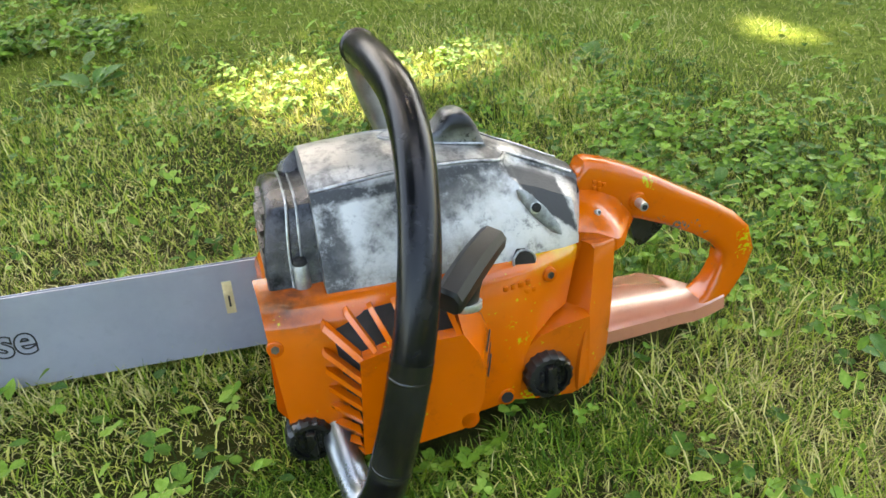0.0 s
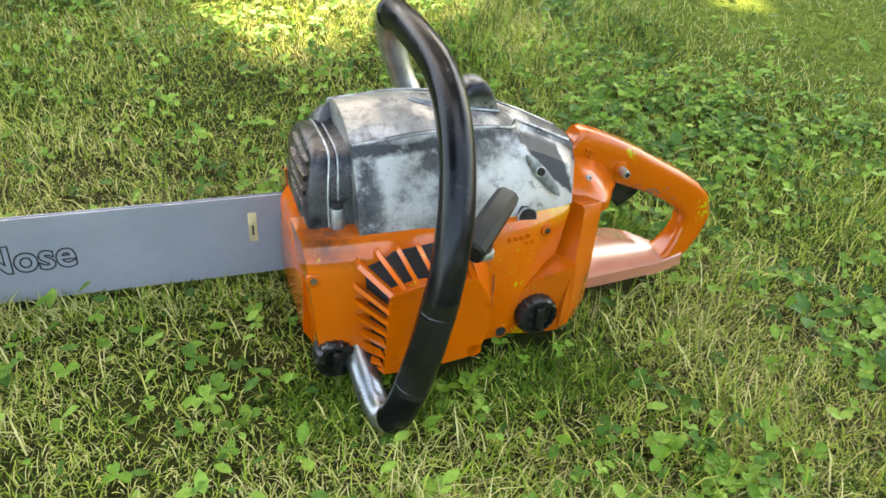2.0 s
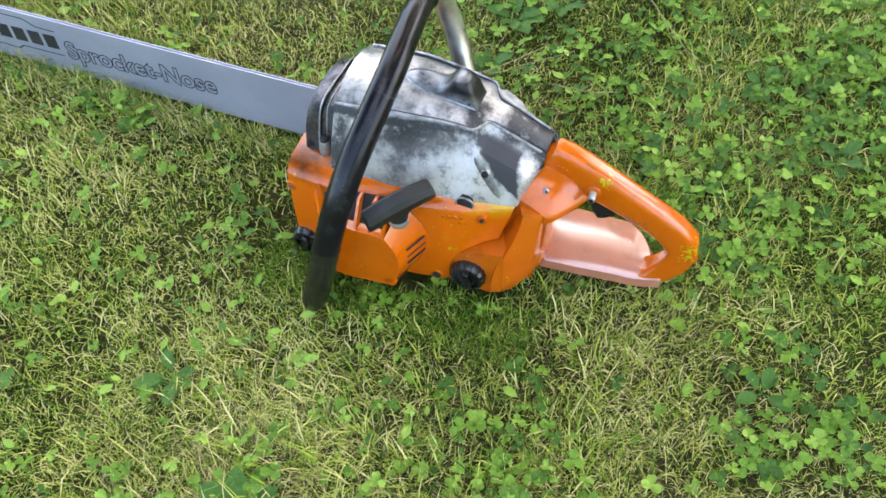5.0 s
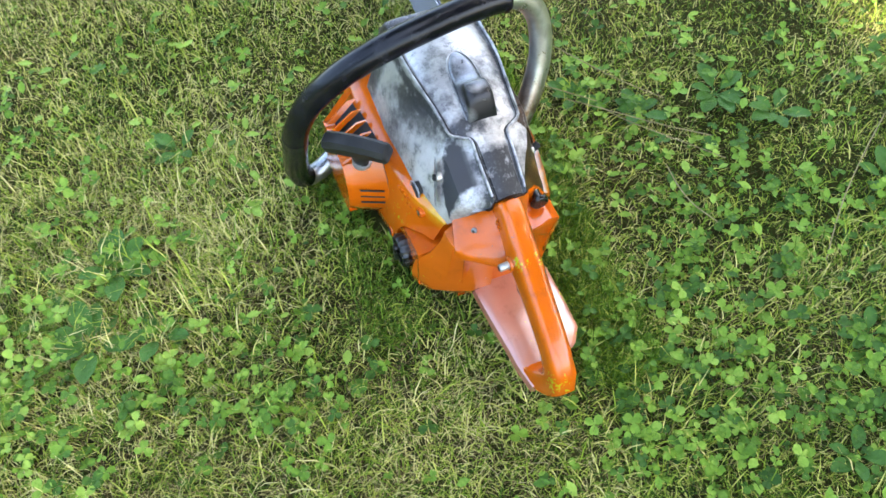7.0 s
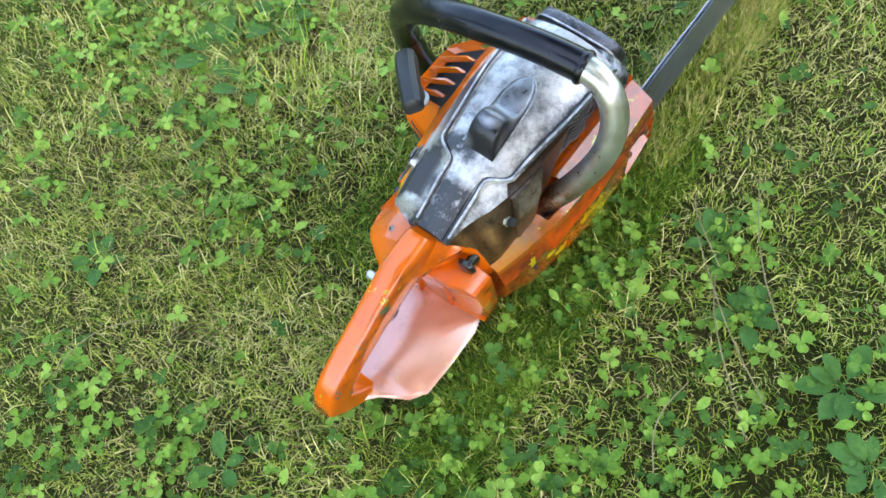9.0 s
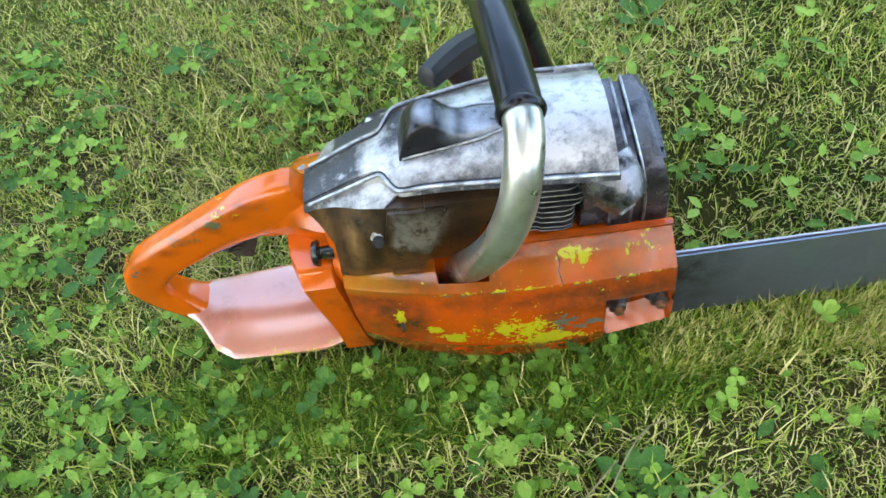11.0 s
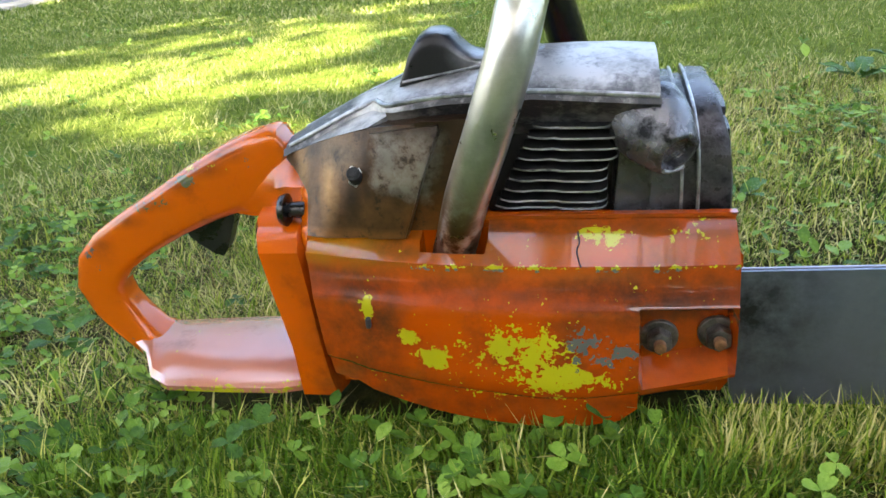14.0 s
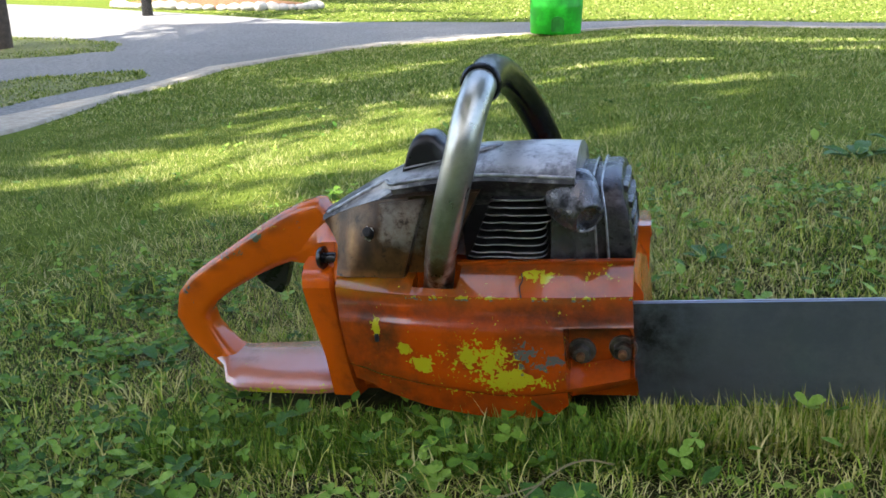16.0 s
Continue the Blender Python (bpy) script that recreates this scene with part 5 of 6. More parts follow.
def blades(n, area, length, width, lean, name, label, keep=None, mat=None, simple=False, spread=1.35):
    x0, x1, y0, y1 = area
    x, y = rng.uniform(x0, x1, n), rng.uniform(y0, y1, n)
    if keep is not None:
        k = keep(x, y)
        x, y = x[k], y[k]
    z = ground_np(x, y)
    k = clear_of_saw(x, y, z)
    x, y, z = x[k], y[k], z[k]
    n = len(x)
    thick = 0.75 + 0.35 * patchy(x, y, 3.1, 2.0)
    ln = rng.uniform(*length, n) * np.clip(thick, 0.62, 1.3)
    # neighbouring blades lean much the same way, so the turf falls into tufts
    az = 3.4 * patchy(x, y, 11.0, 6.0) + 2.2 * patchy(x, y, 2.3, 3.0) + rng.normal(0, spread, n)
    tilt = rng.uniform(*lean, n)
    wd = rng.uniform(*width, n) / 2
    d = np.stack([np.cos(az), np.sin(az)], 1)
    s = np.stack([-np.sin(az), np.cos(az)], 1)
    base = np.stack([x, y, z - 0.004], 1)
    h1, r1 = ln * 0.55 * np.cos(tilt * 0.75), ln * 0.55 * np.sin(tilt * 0.75)
    h2, r2 = h1 + ln * 0.45 * np.cos(np.minimum(tilt * 1.5, 1.75)), r1 + ln * 0.45 * np.sin(np.minimum(tilt * 1.5, 1.75))
    if simple:
        v = np.zeros((n, 3, 3))
        for i, (hh, rr, ww) in enumerate(((0 * h1, 0 * r1, wd), (0 * h1, 0 * r1, -wd), (h2, r2, 0 * wd))):
            v[:, i, :2] = base[:, :2] + d * rr[:, None] + s * ww[:, None]
            v[:, i, 2] = base[:, 2] + hh
        return tagged(new(name, raw_mesh(name, v.reshape(-1, 3), np.arange(n * 3).reshape(-1, 3), mat or GRASS)), label, "grass", kind="stuff")
    v = np.zeros((n, 5, 3))
    for i, (hh, rr, ww) in enumerate(((0 * h1, 0 * r1, wd), (0 * h1, 0 * r1, -wd), (h1, r1, -wd * 0.85), (h1, r1, wd * 0.85), (h2, r2, 0 * wd))):
        v[:, i, :2] = base[:, :2] + d * rr[:, None] + s * ww[:, None]
        v[:, i, 2] = base[:, 2] + hh
    t = np.array([[0, 1, 2], [0, 2, 3], [3, 2, 4]])[None] + (np.arange(n) * 5)[:, None, None]
    return tagged(new(name, raw_mesh(name, v.reshape(-1, 3), t.reshape(-1, 3), mat or GRASS)), label, "grass", kind="stuff")


def near(x, y):
    # the fine turf thins out into the coarser lawn without an edge
    return np.hypot(x - 0.1, y + 0.05) + 0.1 * patchy(x, y, 4.0, 7.0) + rng.normal(0, 0.12, len(x)) < 1.02


def mid_ring(x, y):
    return (np.hypot(x - 0.1, y + 0.05) + 0.1 * patchy(x, y, 4.0, 7.0) + rng.normal(0, 0.12, len(x)) >= 0.98) & (y > -3.2)


def on_lawn(x, y):
    edge = np.interp(y, [-8, 0, 3.15, 4.4, 6.1, 6.9, 7.95, 8.6, 9.1, 9.5], [-3.2, -3.2, -3.36, -3.5, -3.6, -3.4, -2.6, -1.5, 0, 2.5])
    return x > edge - 0.1 + 0.12 * np.sin(7 * y) * np.sin(3.1 * y + 1) + 0.06 * np.sin(23 * y + 5 * x)


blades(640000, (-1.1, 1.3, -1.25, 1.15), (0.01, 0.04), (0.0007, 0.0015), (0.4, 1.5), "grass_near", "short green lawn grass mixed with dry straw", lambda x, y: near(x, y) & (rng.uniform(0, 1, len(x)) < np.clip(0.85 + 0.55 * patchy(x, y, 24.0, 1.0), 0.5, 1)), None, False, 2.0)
blades(320000, (-1.1, 1.3, -1.25, 1.15), (0.02, 0.06), (0.0008, 0.0018), (0.75, 1.5), "dead_thatch", "dry straw-coloured thatch lying between the blades", lambda x, y: near(x, y) & (rng.uniform(0, 1, len(x)) < np.clip(0.58 + 0.7 * patchy(x, y, 3.4, 4.0) + 0.3 * (y > 0.15) + 0.8 * ((x > 0.24) & (y < -0.1) & (y > -0.42)) - 0.3 * (((x < 0.25) & (y < -0.05)) | (y < -0.28)), 0.12, 1) * 0.85), STRAW, True, 2.2)
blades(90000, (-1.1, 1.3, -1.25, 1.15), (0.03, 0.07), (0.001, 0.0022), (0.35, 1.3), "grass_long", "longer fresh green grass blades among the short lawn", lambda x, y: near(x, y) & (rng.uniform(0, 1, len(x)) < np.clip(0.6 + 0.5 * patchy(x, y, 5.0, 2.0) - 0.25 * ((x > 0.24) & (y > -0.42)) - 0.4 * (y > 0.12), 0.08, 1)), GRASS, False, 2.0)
blades(520000, (-3.0, 2.8, -3.2, 3.3), (0.02, 0.046), (0.0024, 0.0046), (0.5, 1.35), "grass_mid", "short green lawn grass", lambda x, y: mid_ring(x, y) & on_lawn(x, y), GRASS_FAR, True)
blades(250000, (-3.8, 8.0, 3.2, 9.6), (0.025, 0.05), (0.009, 0.016), (0.5, 1.35), "grass_far", "short green lawn grass", on_lawn, GRASS_FAR, True)
blades(200000, (-3.2, 14.0, -14.0, 9.6), (0.04, 0.08), (0.016, 0.03), (0.5, 1.35), "grass_outer", "short green lawn grass running on to the woods", lambda x, y: ((x > 2.7) | (y < -3.1)) & ((x > 7.8) | (y < 3.3)) & on_lawn(x, y), GRASS_FAR, True)

blades(90000, (-10.0, 30.0, 11.2, 24.0), (0.04, 0.07), (0.03, 0.06), (0.7, 1.4), "grass_beyond_road", "short sunlit grass beyond the road", lambda x, y: (y > 11.3 + 0.07 * x) & ((x > -4.4 + (y - 11) * -2.0) | (y > 17.3)), GRASS_FAR, True)
# longer tufts that lean on the saw where the mower has not been
blades(12000, (-0.24, 0.27, -0.15, -0.066), (0.022, 0.056), (0.0009, 0.0022), (0.15, 1.25), "grass_tufts", "longer grass blades leaning against the saw", None, SHADE_TUFT, False, 2.0)
blades(4200, (0.22, 0.75, -0.13, -0.02), (0.02, 0.055), (0.0009, 0.002), (0.25, 1.3), "bar_tufts", "longer grass blades beside the guide bar", None, GRASS, False, 2.0)
blades(8000, (0.2, 0.8, -0.125, -0.07), (0.036, 0.07), (0.0009, 0.002), (0.1, 0.8), "bar_fringe", "taller grass standing against the guide bar", None, GRASS, False, 2.0)
blades(3000, (-0.1, 0.26, 0.1, 0.18), (0.02, 0.048), (0.0009, 0.002), (0.25, 1.3), "grass_tufts_near", "longer grass blades leaning against the saw", None, SHADE_TUFT, False, 2.0)


def leaflets(cx, cy, cz, az, size, tilt, kind, out_v, out_t, count):
    """Flat lobed leaflets folded a little along the middle, set out from their stalk's tip."""
    n = len(cx)
    if kind == "leaf":
        shape = np.array([(0, 0, 0), (0.45, 0.36, 0.08), (1.0, 0, -0.03), (0.45, -0.36, 0.08), (0.5, 0, 0.0)])
    elif kind == "clover":
        shape = np.array([(0, 0, 0), (0.22, 0.27, 0.08), (0.55, 0.43, 0.12), (0.86, 0.34, 0.07), (0.95, 0.12, 0.0), (0.86, 0, -0.03), (0.95, -0.12, 0.0), (0.86, -0.34, 0.07), (0.55, -0.43, 0.12), (0.22, -0.27, 0.08), (0.5, 0, -0.03)])
    elif kind == "round":
        shape = np.array([(0, 0, 0), (0.25, 0.34, 0.06), (0.62, 0.5, 0.09), (0.9, 0.34, 0.05), (1.0, 0.1, 0.0), (0.93, 0, -0.02), (1.0, -0.1, 0.0), (0.9, -0.34, 0.05), (0.62, -0.5, 0.09), (0.25, -0.34, 0.06), (0.5, 0, -0.01)])
    else:
        shape = np.array([(0, 0, 0), (0.18, 0.16, 0.03), (0.42, 0.27, 0.06), (0.7, 0.24, 0.05), (0.88, 0.12, 0.02), (1.05, 0, -0.04), (0.88, -0.12, 0.02), (0.7, -0.24, 0.05), (0.42, -0.27, 0.06), (0.18, -0.16, 0.03), (0.5, 0, 0.0)])
    rim = len(shape) - 1
    c, s = np.cos(az), np.sin(az)
    ct, st = np.cos(tilt), np.sin(tilt)
    lx, ly, lz = (shape[None, :, i] * size[:, None] for i in range(3))
    fx = lx * ct[:, None] - lz * st[:, None]
    fz = lx * st[:, None] + lz * ct[:, None]
    v = np.stack([cx[:, None] + fx * c[:, None] - ly * s[:, None], cy[:, None] + fx * s[:, None] + ly * c[:, None], cz[:, None] + fz], 2)
    tri = np.array([(rim, i, (i + 1) % rim) for i in range(rim)])
    out_v.append(v.reshape(-1, 3))
    out_t.append((tri[None] + (count + np.arange(n) * len(shape))[:, None, None]).reshape(-1, 3))
    return count + n * len(shape)


def clover(n, area, size, keep, name, label, spread=0.018):
    x, y = np.repeat(rng.uniform(area[0], area[1], n // 4), 4), np.repeat(rng.uniform(area[2], area[3], n // 4), 4)
    x, y = x + rng.normal(0, spread, len(x)), y + rng.normal(0, spread, len(x))
    n = len(x)
    lush = 0.3 - 0.05 * (y < -0.12) + 0.4 * patchy(x, y, 4.2, 5.0) + 0.4 * patchy(x, y, 11.0, 8.0) - 0.4 * np.exp(-(np.clip(x - 0.25, -1, 1) / 0.32) ** 4 - ((y + 0.32) / 0.24) ** 4) + 0.12 * np.clip(-y * 2.0, -0.9, 1) - 0.28 * np.clip(x - 0.25, 0, 1) - 0.5 * (y > 0.0) * np.clip((x - 0.1) * 1.5, 0.0, 0.6) - 0.25 * (y > 0.25) * np.clip(0.1 - x, 0, 0.6)
    k = keep(x, y) & (rng.uniform(0, 1, n) < np.clip(lush, 0.06, 1))
    x, y = x[k], y[k]
    z = ground_np(x, y)
    k = clear_of_saw(x, y, z, 0.016)
    x, y, z = x[k], y[k], z[k]
    n = len(x)
    h = rng.uniform(0.004, 0.03, n)
    az = rng.uniform(0, math.tau, n)
    sz = rng.uniform(*size, n)
    vs, ts, cnt = [], [], 0
    for j in range(3):
        cnt = leaflets(x, y, z + h, az + j * 2.094 + rng.uniform(-0.25, 0.25, n), sz * rng.uniform(0.85, 1.1, n), rng.uniform(-0.75, 0.8, n), "clover", vs, ts, cnt)
    # the three leaflets share the tip of their stalk
    tri = np.concatenate(ts)
    joined = np.where((tri % 11 == 0) & (tri >= 11 * n), tri % (11 * n), tri)
    return tagged(new(name, raw_mesh(name, np.concatenate(vs), joined, CLOVER)), label, "clover", kind="stuff")


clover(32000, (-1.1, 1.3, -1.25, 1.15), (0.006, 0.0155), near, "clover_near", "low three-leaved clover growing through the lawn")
clover(8000, (0.3, 1.0, -2.1, -1.1), (0.011, 0.022), lambda x, y: ((x - 0.65) / 0.33) ** 2 + ((y + 1.6) / 0.45) ** 2 < 1 + 0.5 * patchy(x, y, 6.0, 1.0), "clover_clump", "dense clump of lush green clover in the lawn", 0.03)
clover(6000, (-3.0, 2.8, -3.2, 3.3), (0.008, 0.017), mid_ring, "clover_mid", "low three-leaved clover growing through the lawn")


def side_leaves(n, area, size, keep, name, label):
    x, y = rng.uniform(area[0], area[1], n), rng.uniform(area[2], area[3], n)
    lush = 0.35 + 0.6 * patchy(x, y, 3.3, 9.0) + 0.35 * np.clip(-y * 2.0, -1, 1)
    k = keep(x, y) & (rng.uniform(0, 1, n) < np.clip(lush, 0.04, 1))
    x, y = x[k], y[k]
    z = ground_np(x, y)
    k = clear_of_saw(x, y, z, 0.018)
    x, y, z = x[k], y[k], z[k]
    n = len(x)
    vs, ts = [], []
    leaflets(x, y, z + rng.uniform(0.004, 0.035, n), rng.uniform(0, math.tau, n), rng.uniform(*size, n), rng.uniform(-0.2, 0.7, n), "long", vs, ts, 0)
    return tagged(new(name, raw_mesh(name, np.concatenate(vs), np.concatenate(ts), CLOVER)), label, "weeds", kind="stuff")


side_leaves(6000, (-1.1, 1.3, -1.25, 1.15), (0.009, 0.022), near, "weed_leaves", "small pointed weed leaves among the grass")
side_leaves(1200, (-3.0, 2.8, -3.2, 3.3), (0.02, 0.045), mid_ring, "weed_leaves_mid", "small pointed weed leaves among the grass")


def broad_weed(x, y, leaves, size, turn):
    """A rosette of broad leaves, each with a folded midrib and an arching blade."""
    root = new("broadleaf_weed")
    root.matrix_world = pose(x, y, float(ground_np(np.array([x]), np.array([y]))[0]), 0, 0, turn)
    tagged(root, "broad-leaved green weed rosette growing in the lawn", "weed", "broad-leaved weeds")
    for k in range(leaves):
        a = math.tau * k / leaves * 1.13 + 0.4 * math.sin(k * 5.1)
        ln = size * (0.7 + 0.3 * math.sin(k * 2.3 + x * 7) ** 2)
        rise = 0.25 + 0.35 * (math.sin(k * 3.7 + y * 9) ** 2)
        d, s = Vector((math.cos(a), math.sin(a), 0)), Vector((-math.sin(a), math.cos(a), 0))
        rings = []
        for t in (0.0, 0.2, 0.32, 0.45, 0.6, 0.75, 0.88, 1.0):
            w = ln * (0.02 if t < 0.25 else 0.21 * math.sin(math.pi * min(1.0, (t - 0.2) / 0.82)) ** 0.7 + 0.006)
            p = d * ln * t * math.cos(rise * 0.8) + Vector((0, 0, ln * (math.sin(rise) * t * 1.25 - 0.55 * t * t * math.sin(rise)) + 0.006))
            wave = 0.12 * w * math.sin(t * 17 + k)
            rings.append([p - s * w + Vector((0, 0, w * 0.3 + wave)), p - s * w * 0.5 + Vector((0, 0, w * 0.12)), p, p + s * w * 0.5 + Vector((0, 0, w * 0.12)), p + s * w + Vector((0, 0, w * 0.3 - wave))])
        part("leaf", loft(rings, closed_ring=False), WEED, root, angle=80)
    return root


for x, y, n, size, turn in ((0.13, 0.45, 8, 0.06, 10), (0.04, 0.5, 8, 0.065, 80), (0.02, 0.42, 6, 0.05, 30), (0.1, -0.29, 7, 0.048, 30), (0.09, -0.41, 8, 0.055, 200), (0.03, -0.47, 7, 0.05, 130), (-0.25, -0.1, 4, 0.035, 150), (0.16, -0.215, 7, 0.045, 40), (-0.37, 0.1, 5, 0.045, 260), (-0.23, -0.13, 5, 0.04, 20), (-0.3, -0.4, 7, 0.045, 70), (-0.12, -0.55, 8, 0.05, 310), (-0.42, -0.3, 6, 0.045, 110), (0.28, 0.33, 5, 0.045, 55), (-0.28, 0.42, 6, 0.045, 15), (0.55, 0.9, 9, 0.08, 70), (0.75, 0.85, 8, 0.08, 190), (0.64, 0.98, 8, 0.07, 20), (-0.5, -0.9, 9, 0.07, 10), (0.62, -0.75, 9, 0.075, 100), (0.45, -0.95, 9, 0.08, 300)):
    broad_weed(x, y, n, size, turn)

for p, q in (((-0.2, -0.4), (-0.02, -0.62)), ((0.12, -0.24), (-0.02, -0.35)), ((0.1, -0.33), (0.25, -0.21)), ((-0.3, 0.3), (-0.42, 0.36)), ((0.02, -0.36), (0.15, -0.19)), ((0.2, -0.17), (0.13, -0.23)), ((-0.1, -0.3), (0.0, -0.27))):
    pts = []
    for t in (0, 0.3, 0.6, 1.0):
        x, y = p[0] + (q[0] - p[0]) * t, p[1] + (q[1] - p[1]) * t
        pts.append((x, y + 0.012 * math.sin(t * 4), float(ground_np(np.array([x]), np.array([y]))[0]) + 0.022 + 0.01 * math.sin(t * 3)))
    tagged(finish("dry_stalk", tube(pts, 0.0008, 6, 5), STALK), "thin dry grass stalk lying over the lawn", "stalk", "dry stalks")

# ---- drive, road and what stands beyond the lawn ----
def strip(name, near_line, far_line, rows, lift, mat, label, category):
    n = len(near_line)
    verts = []
    for j in range(rows + 1):
        t = (j / rows) ** 1.6
        for a, b in zip(near_line, far_line):
            x, y = a[0] + (b[0] - a[0]) * t, a[1] + (b[1] - a[1]) * t
            verts.append((x, y, ground_z(x, y) + (lift if j else -0.02)))
    faces = [(j * n + i, j * n + i + 1, (j + 1) * n + i + 1, (j + 1) * n + i) for j in range(rows) for i in range(n - 1)]
    me = bpy.data.meshes.new(name)
    me.from_pydata(verts, [], faces)
    me.shade_smooth()
    me.materials.append(mat)
    return tagged(new(name, me), label, category, kind="structure")


def dense(line, k=6):
    out = []
    for a, b in zip(line, line[1:]):
        out += [(a[0] + (b[0] - a[0]) * i / k, a[1] + (b[1] - a[1]) * i / k) for i in range(k)]
    return out + [line[-1]]


near_edge = [(-3.2, -8), (-3.2, 0), (-3.36, 3.15), (-3.5, 4.4), (-3.6, 6.1), (-3.4, 6.9), (-2.6, 7.95), (-1.5, 8.6), (0, 9.1), (2.5, 9.5), (8, 10), (30, 11)]
far_edge = [(-40, -8), (-40, 0), (-40, 4), (-40, 9), (-32, 17), (-22, 17), (-11, 14), (-4.6, 10.9), (0, 10.9), (2.5, 11.1), (8, 11.6), (30, 12.6)]
strip("road", dense(near_edge), dense(far_edge), 26, 0.014, GRAVEL, "pale grey gravel drive meeting the road", "drive")

inner = [(x + (0.2 if y < 4 else 0.06), y - 0.04 if y > 7 else y) for x, y in near_edge]
outer = [(x - (0.3 if y < 4 else 0.12) + 0.08 * math.sin(3 * y), y + 0.08 if y > 7 else y) for x, y in near_edge]
strip("dirt_edge", dense(inner), dense(outer), 6, 0.022, DIRT, "dirt between lawn and drive, sunlight put into its pale colour", "dirt")


def verge(name, ring):
    """A low grassy island in the drive."""
    cx, cy = (sum(p[i] for p in ring) / len(ring) for i in (0, 1))
    verts, faces = [], []
    for s, up in ((1.0, 0.012), (0.75, 0.022), (0.35, 0.028)):
        for x, y in dense(ring + ring[:1], 5)[:-1]:
            px, py = cx + (x - cx) * s + 0.05 * math.sin(9 * x + 7 * y), cy + (y - cy) * s + 0.05 * math.sin(8 * x - 5 * y)
            verts.append((px, py, ground_z(px, py) + up))
    n = len(verts) // 3
    for j in range(2):
        faces += [(j * n + i, j * n + (i + 1) % n, (j + 1) * n + (i + 1) % n, (j + 1) * n + i) for i in range(n)]
    faces.append(tuple(range(2 * n, 3 * n)))
    me = bpy.data.meshes.new(name)
    me.from_pydata(verts, [], faces)
    me.materials.append(VERGE)
    tagged(new(name, me), "grassy island between the wheel tracks", "verge", kind="structure")
    xs, ys = [p[0] for p in ring], [p[1] for p in ring]

    def inside(x, y):
        hit = np.zeros(len(x), bool)
        for (ax, ay), (bx, by) in zip(ring, ring[1:] + ring[:1]):
            hit ^= ((ay > y) != (by > y)) & (x < (bx - ax) * (y - ay) / (by - ay + 1e-9) + ax)
        return hit

    o = blades(9000, (min(xs), max(xs), min(ys), max(ys)), (0.02, 0.05), (0.006, 0.012), (0.4, 1.2), name + "_grass", "short grass on the verge", inside, GRASS_FAR)
    o.location.z = 0.02


verge("verge_near", [(-3.95, 3.6), (-4.6, 4.2), (-5.2, 4.6), (-4.9, 5.4), (-4.3, 5.9), (-3.95, 5.5), (-4.05, 4.6)])
verge("verge_far", [(-6.6, 6.4), (-5.9, 6.7), (-5.5, 7.2), (-5.9, 7.9), (-6.6, 8.2), (-7.8, 8.2), (-8.2, 7.3)])


def refuse_bin(x, y):
    """A tall green ribbed bin with a lid, seen from its foot upwards."""
    root = new("refuse_bin")
    root.matrix_world = pose(x, y, float(ground_np(np.array([x]), np.array([y]))[0]) + 0.02, 0, 0, 12)
    tagged(root, "tall bright green plastic refuse bin at the roadside", "bin")
    rings = []
    for z, r in ((0, 0.255), (0.015, 0.262), (0.25, 0.268), (0.27, 0.273), (0.29, 0.268), (0.6, 0.28), (0.62, 0.286), (0.64, 0.28), (0.92, 0.292), (0.93, 0.305), (0.96, 0.305)):
        rings.append([(r * math.cos(a), r * math.sin(a), z) for a in (math.tau * k / 40 for k in range(40))])
    part("bin_body", loft(rings), GREEN, root)
    rings = [[(r * math.cos(a), r * math.sin(a), z) for a in (math.tau * k / 40 for k in range(40))] for z, r in ((0.962, 0.312), (0.985, 0.312), (1.02, 0.29), (1.05, 0.2), (1.06, 0.05))]
    part("lid", loft(rings), GREEN, root)
    arch = [(-0.065, 0.03), (0.065, 0.03), (0.065, 0.13)] + [(0.065 * math.cos(a), 0.13 + 0.05 * math.sin(a)) for a in np.linspace(0.3, 2.84, 7)] + [(-0.065, 0.13)]
    part("foot_panel", prism(arch, -0.275, -0.262, 0.004), GREEN_DARK, root, "darker arched panel at the foot")
    for s in (-1, 1):
        part("side_grip", box((s * 0.285, 0, 0.36), (0.03, 0.12, 0.03), 0.006), BLACK, root)


refuse_bin(-1.0, 8.35)


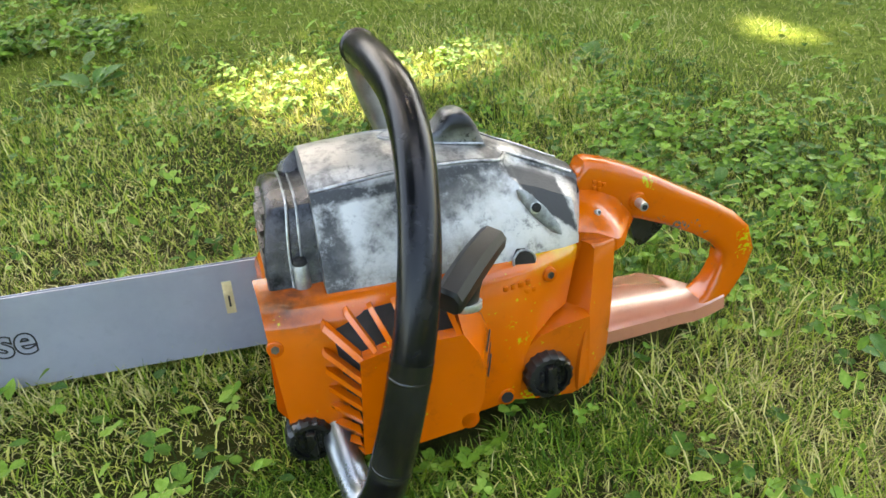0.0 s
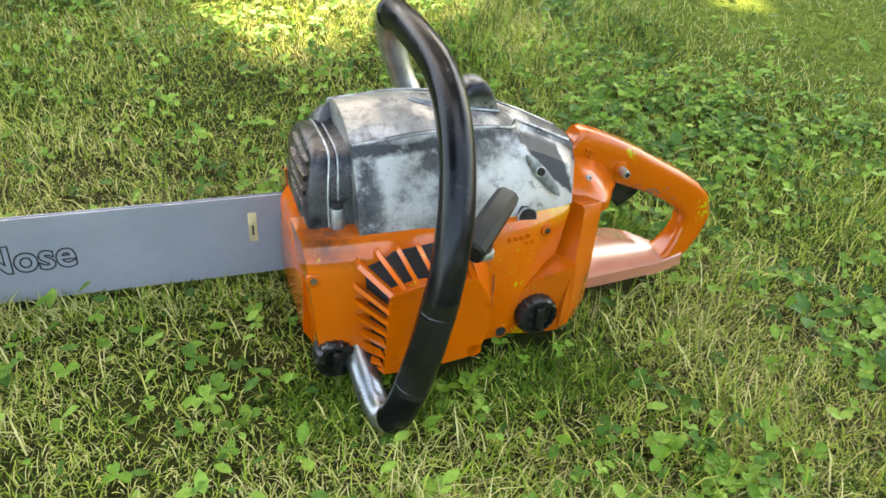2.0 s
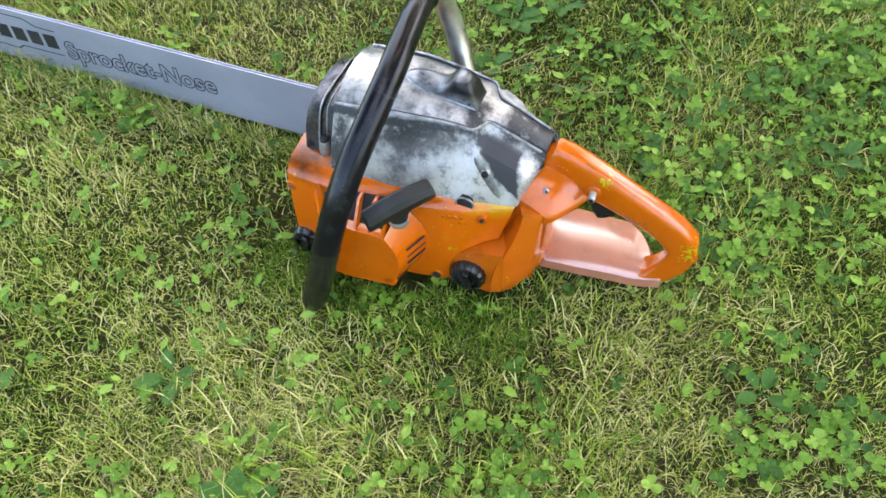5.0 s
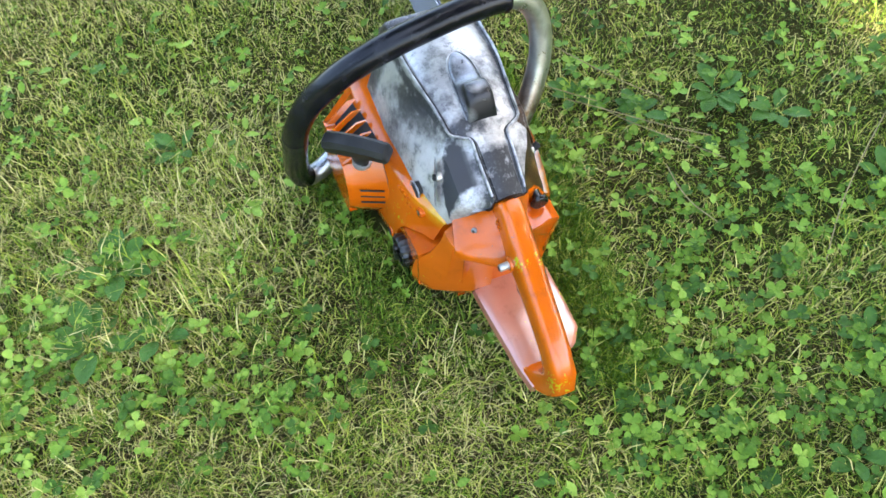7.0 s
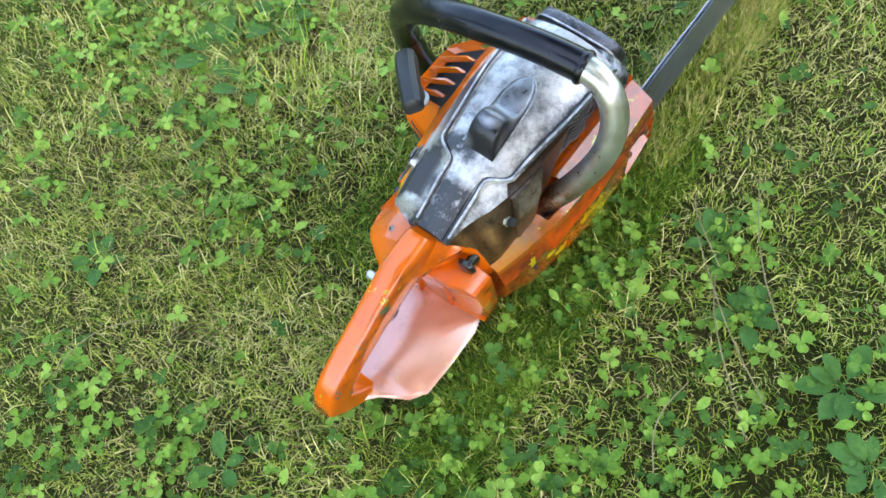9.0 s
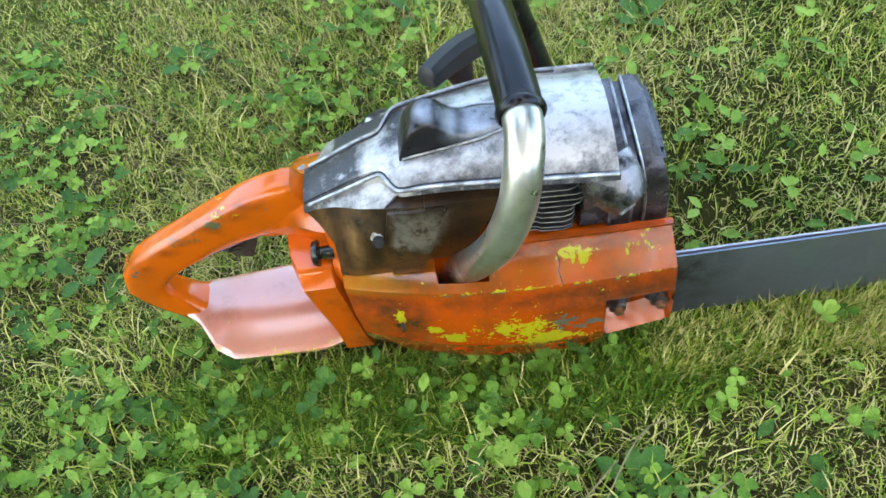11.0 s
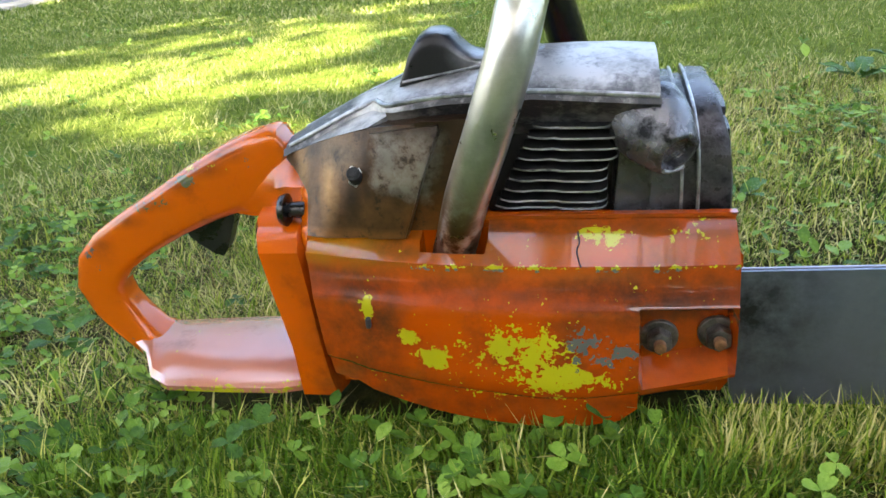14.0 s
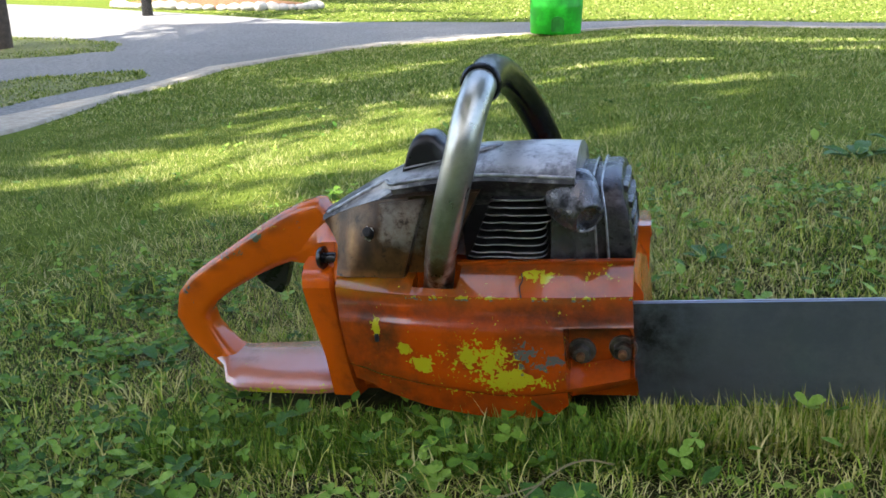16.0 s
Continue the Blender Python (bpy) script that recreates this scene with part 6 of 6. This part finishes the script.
def tree(x, y, height, r, crown_r, crown_z, leaves, label, seed, holes=(), flat=0.55):
    g = np.random.default_rng(seed)
    root = new("tree")
    z0 = ground_z(x, y) - 0.05
    root.matrix_world = pose(x, y, z0)
    tagged(root, label, "tree")
    top = height * 0.8
    part("trunk", tube([(0.0, 0, 0), (0.03, 0.02, 0.25), (0.02, 0.03, height * 0.3), (-0.06, 0.05, height * 0.55), (0.0, 0.0, top)], lambda t: r * (1.25 - 0.35 * min(1, t * 12)) * (1 - 0.75 * t), 18, 6), BARK, root)
    for k in range(9):
        a, zz = k * 2.4 + seed, height * (0.36 + 0.045 * k)
        d = Vector((math.cos(a), math.sin(a), 0))
        ln = crown_r * (0.85 - 0.05 * k)
        part("limb", tube([(0, 0, zz), d * ln * 0.4 + Vector((0, 0, zz + ln * 0.22)), d * ln * 0.9 + Vector((0, 0, zz + ln * 0.34))], lambda t: r * 0.38 * (1 - 0.85 * t), 8, 5), BARK, root)
    # leaves gather in clumps of uneven size
    clumps = g.normal(0, 1, (70, 3))
    clumps *= (g.uniform(0, 1, (70, 1)) ** 0.4) / np.linalg.norm(clumps, axis=1, keepdims=True)
    c = clumps[g.integers(0, 70, leaves)] * np.array([crown_r, crown_r, crown_r * flat]) * 0.92
    c += g.normal(0, 1, (leaves, 3)) * np.array([1, 1, 0.7]) * crown_r * 0.14
    c[:, 2] += crown_z
    sd = np.array(SUN_DIR)
    world_c = c + np.array([x, y, z0])
    foot = world_c[:, :2] - sd[None, :2] * ((world_c[:, 2] + 0.1) / sd[2])[:, None]
    keep = np.ones(leaves, bool)
    for hx, hy, ra, rb in holes:
        keep &= ((foot[:, 0] - hx) / (ra + 0.05)) ** 2 + ((foot[:, 1] - hy) / (rb + 0.05)) ** 2 > 1
    c = c[keep]
    vs, ts = [], []
    leaflets(c[:, 0], c[:, 1], c[:, 2], g.uniform(0, math.tau, len(c)), g.uniform(0.1, 0.2, len(c)), g.uniform(-1.0, 0.8, len(c)), "leaf", vs, ts, 0)
    me = raw_mesh("crown", np.concatenate(vs), np.concatenate(ts), CROWN)
    crown = new("crown", me)
    crown.parent = root
    return root


# leaves are left out along the sun's path so these ground patches stay lit
GAPS = [(0.12, -0.8, 0.24, 0.14), (-0.25, -0.92, 0.1, 0.07), (-1.0, -1.15, 0.25, 0.12), (0.85, -0.6, 0.16, 0.16), (0.1, -0.63, 0.06, 0.05), (-1.35, 2.0, 0.85, 0.3), (-0.8, 2.35, 0.5, 0.15), (-1.9, 2.7, 0.6, 0.25), (-1.7, 1.5, 0.5, 0.12), (-0.85, 2.75, 0.55, 0.14), (-0.4, 1.55, 0.45, 0.17), (-1.0, 1.42, 0.3, 0.08), (-0.85, 1.1, 0.25, 0.1), (-0.4, 0.97, 0.25, 0.05), (-2.2, 3.3, 0.6, 0.25), (-2.3, 2.0, 0.4, 0.2), (-1.2, 1.7, 0.35, 0.12), (-1.4, 3.2, 0.7, 0.17), (-2.4, 5.0, 0.8, 0.4), (-0.7, 3.5, 0.6, 0.13), (0.0, 4.2, 0.5, 0.2), (0.4, 2.9, 0.3, 0.09), (0.6, 2.4, 0.15, 0.07), (-1.8, 5.6, 0.7, 0.3), (-2.6, 7.6, 0.7, 0.35), (-1.8, 8.3, 0.8, 0.4), (1.5, 5.0, 0.6, 0.2), (1.0, 6.6, 0.9, 0.3), (-0.5, 7.0, 0.8, 0.3)]
LIT = [(-3.58, 4.3, 0.15, 1.1), (-9.0, 10.9, 3.0, 1.6), (-6.0, 10.9, 1.8, 0.7), (-4.6, 12.3, 1.4, 1.3), (-8.6, 8.6, 1.3, 0.5)]
# shade trees stand out of view, added to throw shadow on lawn, drive and road
tree(-3.4, -8.0, 13.0, 0.28, 7.2, 10.0, 76000, "unseen shade tree with a dense green crown, placed to dapple the lawn", 3, GAPS)
tree(-8.6, -2.2, 13.0, 0.26, 5.0, 10.0, 36000, "unseen shade tree with a dense green crown, added to shade the drive", 11, LIT)
tree(-6.95, 7.2, 9.0, 0.17, 2.6, 6.8, 9000, "tree with a dark slender trunk beside the drive", 5, LIT)
tree(5.8, 1.2, 13.0, 0.26, 5.6, 10.0, 34000, "unseen shade tree with a dense green crown, added beyond the bar to shade lawn and road", 21, [(1.6, 8.2, 1.0, 0.3), (3.6, 8.8, 1.2, 0.3), (4.6, 10.6, 2.2, 0.25), (3.0, 6.4, 0.5, 0.2), (2.2, 5.2, 0.4, 0.15)])
tree(-5.3, -5.2, 24.0, 0.32, 5.4, 20.0, 34000, "unseen very tall tree with a dense green crown, added to shade the road", 27, GAPS + LIT + [(1.0, 13.7, 8.0, 1.9)])
tree(-8.4, 14.6, 9.0, 0.24, 2.8, 7.0, 9000, "tree with a brown trunk in a mulched bed", 8)

bed = [[(-8.4 + r * 1.9 * math.cos(a), 14.6 + r * math.sin(a) * 0.9, ground_z(-8.4, 14.6) + h) for a in (math.tau * k / 36 for k in range(36))] for r, h in ((1.05, 0.02), (0.95, 0.1), (0.4, 0.17))]
tagged(finish("mulch_bed", loft(bed), MULCH), "low bed of brown bark mulch round a tree", "bed")
for k in range(26):
    a = math.pi + math.pi * k / 25
    s = 0.09 + 0.05 * math.sin(k * 2.7) ** 2
    bm = bmesh.new()
    bmesh.ops.create_icosphere(bm, subdivisions=2, radius=1.0)
    for v in bm.verts:
        v.co *= 1 + 0.25 * noise.noise(v.co * 1.6 + Vector((k * 3.1, 0, 0)))
    bm.transform(Matrix.Translation((-8.4 + 2.05 * math.cos(a), 14.6 + 1.0 * math.sin(a), ground_z(-8.4, 14.6) + s * 0.4)) @ Matrix.Rotation(k, 4, "Z") @ Matrix.Diagonal((s * 1.4, s, s * 0.7, 1)))
    tagged(finish("edging_stone", bm, STONE, angle=60), "pale rounded stone edging the mulch bed", "stone", "stones round the bed")
x, y = -7.95, 11.6
bm = rod((x, y, ground_z(x, y) - 0.1), (x, y, ground_z(x, y) + 1.5), 0.085, 0.08, 20, 0.01)
tagged(finish("post", bm, BLACK), "dark round post standing beside the drive", "post")

# far hedge that closes the lawn
n = 18000
hx, hy = rng.uniform(-14, 30, n), rng.uniform(0, 1, n) ** 1.5
hz = rng.uniform(0.0, 1.0, n) * (1.5 + 0.5 * patchy(hx, hx * 0, 0.9, 3.0))
vs, ts = [], []
leaflets(hx, 24 + 0.1 * hx + hy * 1.6 * (1 - 0.3 * hz), -0.3 + hz, rng.uniform(0, math.tau, n), rng.uniform(0.12, 0.25, n), rng.uniform(-1, 1, n), "leaf", vs, ts, 0)
tagged(new("hedge", raw_mesh("hedge", np.concatenate(vs), np.concatenate(ts), CROWN)), "dark green hedge beyond the far lawn", "hedge", kind="stuff")

# unseen woods added behind the saw's clutch side to darken its light and reflections
n = 40000
wx, wd = rng.uniform(-34, 30, n), rng.uniform(0, 1, n)
wz = rng.uniform(0.0, 1.0, n) ** 0.9 * (6.0 + 1.8 * patchy(wx, wx * 0, 0.5, 3.0))
vs, ts = [], []
leaflets(wx, -14.0 - 0.008 * wx**2 - wd * 2.5, ground_np(wx, wx * 0 - 15) + wz, rng.uniform(0, math.tau, n), rng.uniform(0.35, 0.75, n), rng.uniform(-1, 1, n), "leaf", vs, ts, 0)
tagged(new("woods", raw_mesh("woods", np.concatenate(vs), np.concatenate(ts), CROWN)), "unseen dark green edge of woods added behind the lawn", "woods", kind="stuff")

# tall trees added out of view beyond the hedge, to darken low reflections on the far side
n = 30000
fx, fd = rng.uniform(-50, 50, n), rng.uniform(0, 1, n)
fz = rng.uniform(0.0, 1.0, n) ** 0.8 * (9.0 + 2.0 * patchy(fx, fx * 0, 0.4, 6.0))
vs, ts = [], []
leaflets(fx, 32 + 0.1 * fx + fd * 4.0, fz - 0.5, rng.uniform(0, math.tau, n), rng.uniform(0.5, 1.0, n), rng.uniform(-1, 1, n), "leaf", vs, ts, 0)
tagged(new("unseen_far_woods", raw_mesh("unseen_far_woods", np.concatenate(vs), np.concatenate(ts), CROWN)), "unseen dark green trees added beyond the far hedge", "woods", kind="stuff")
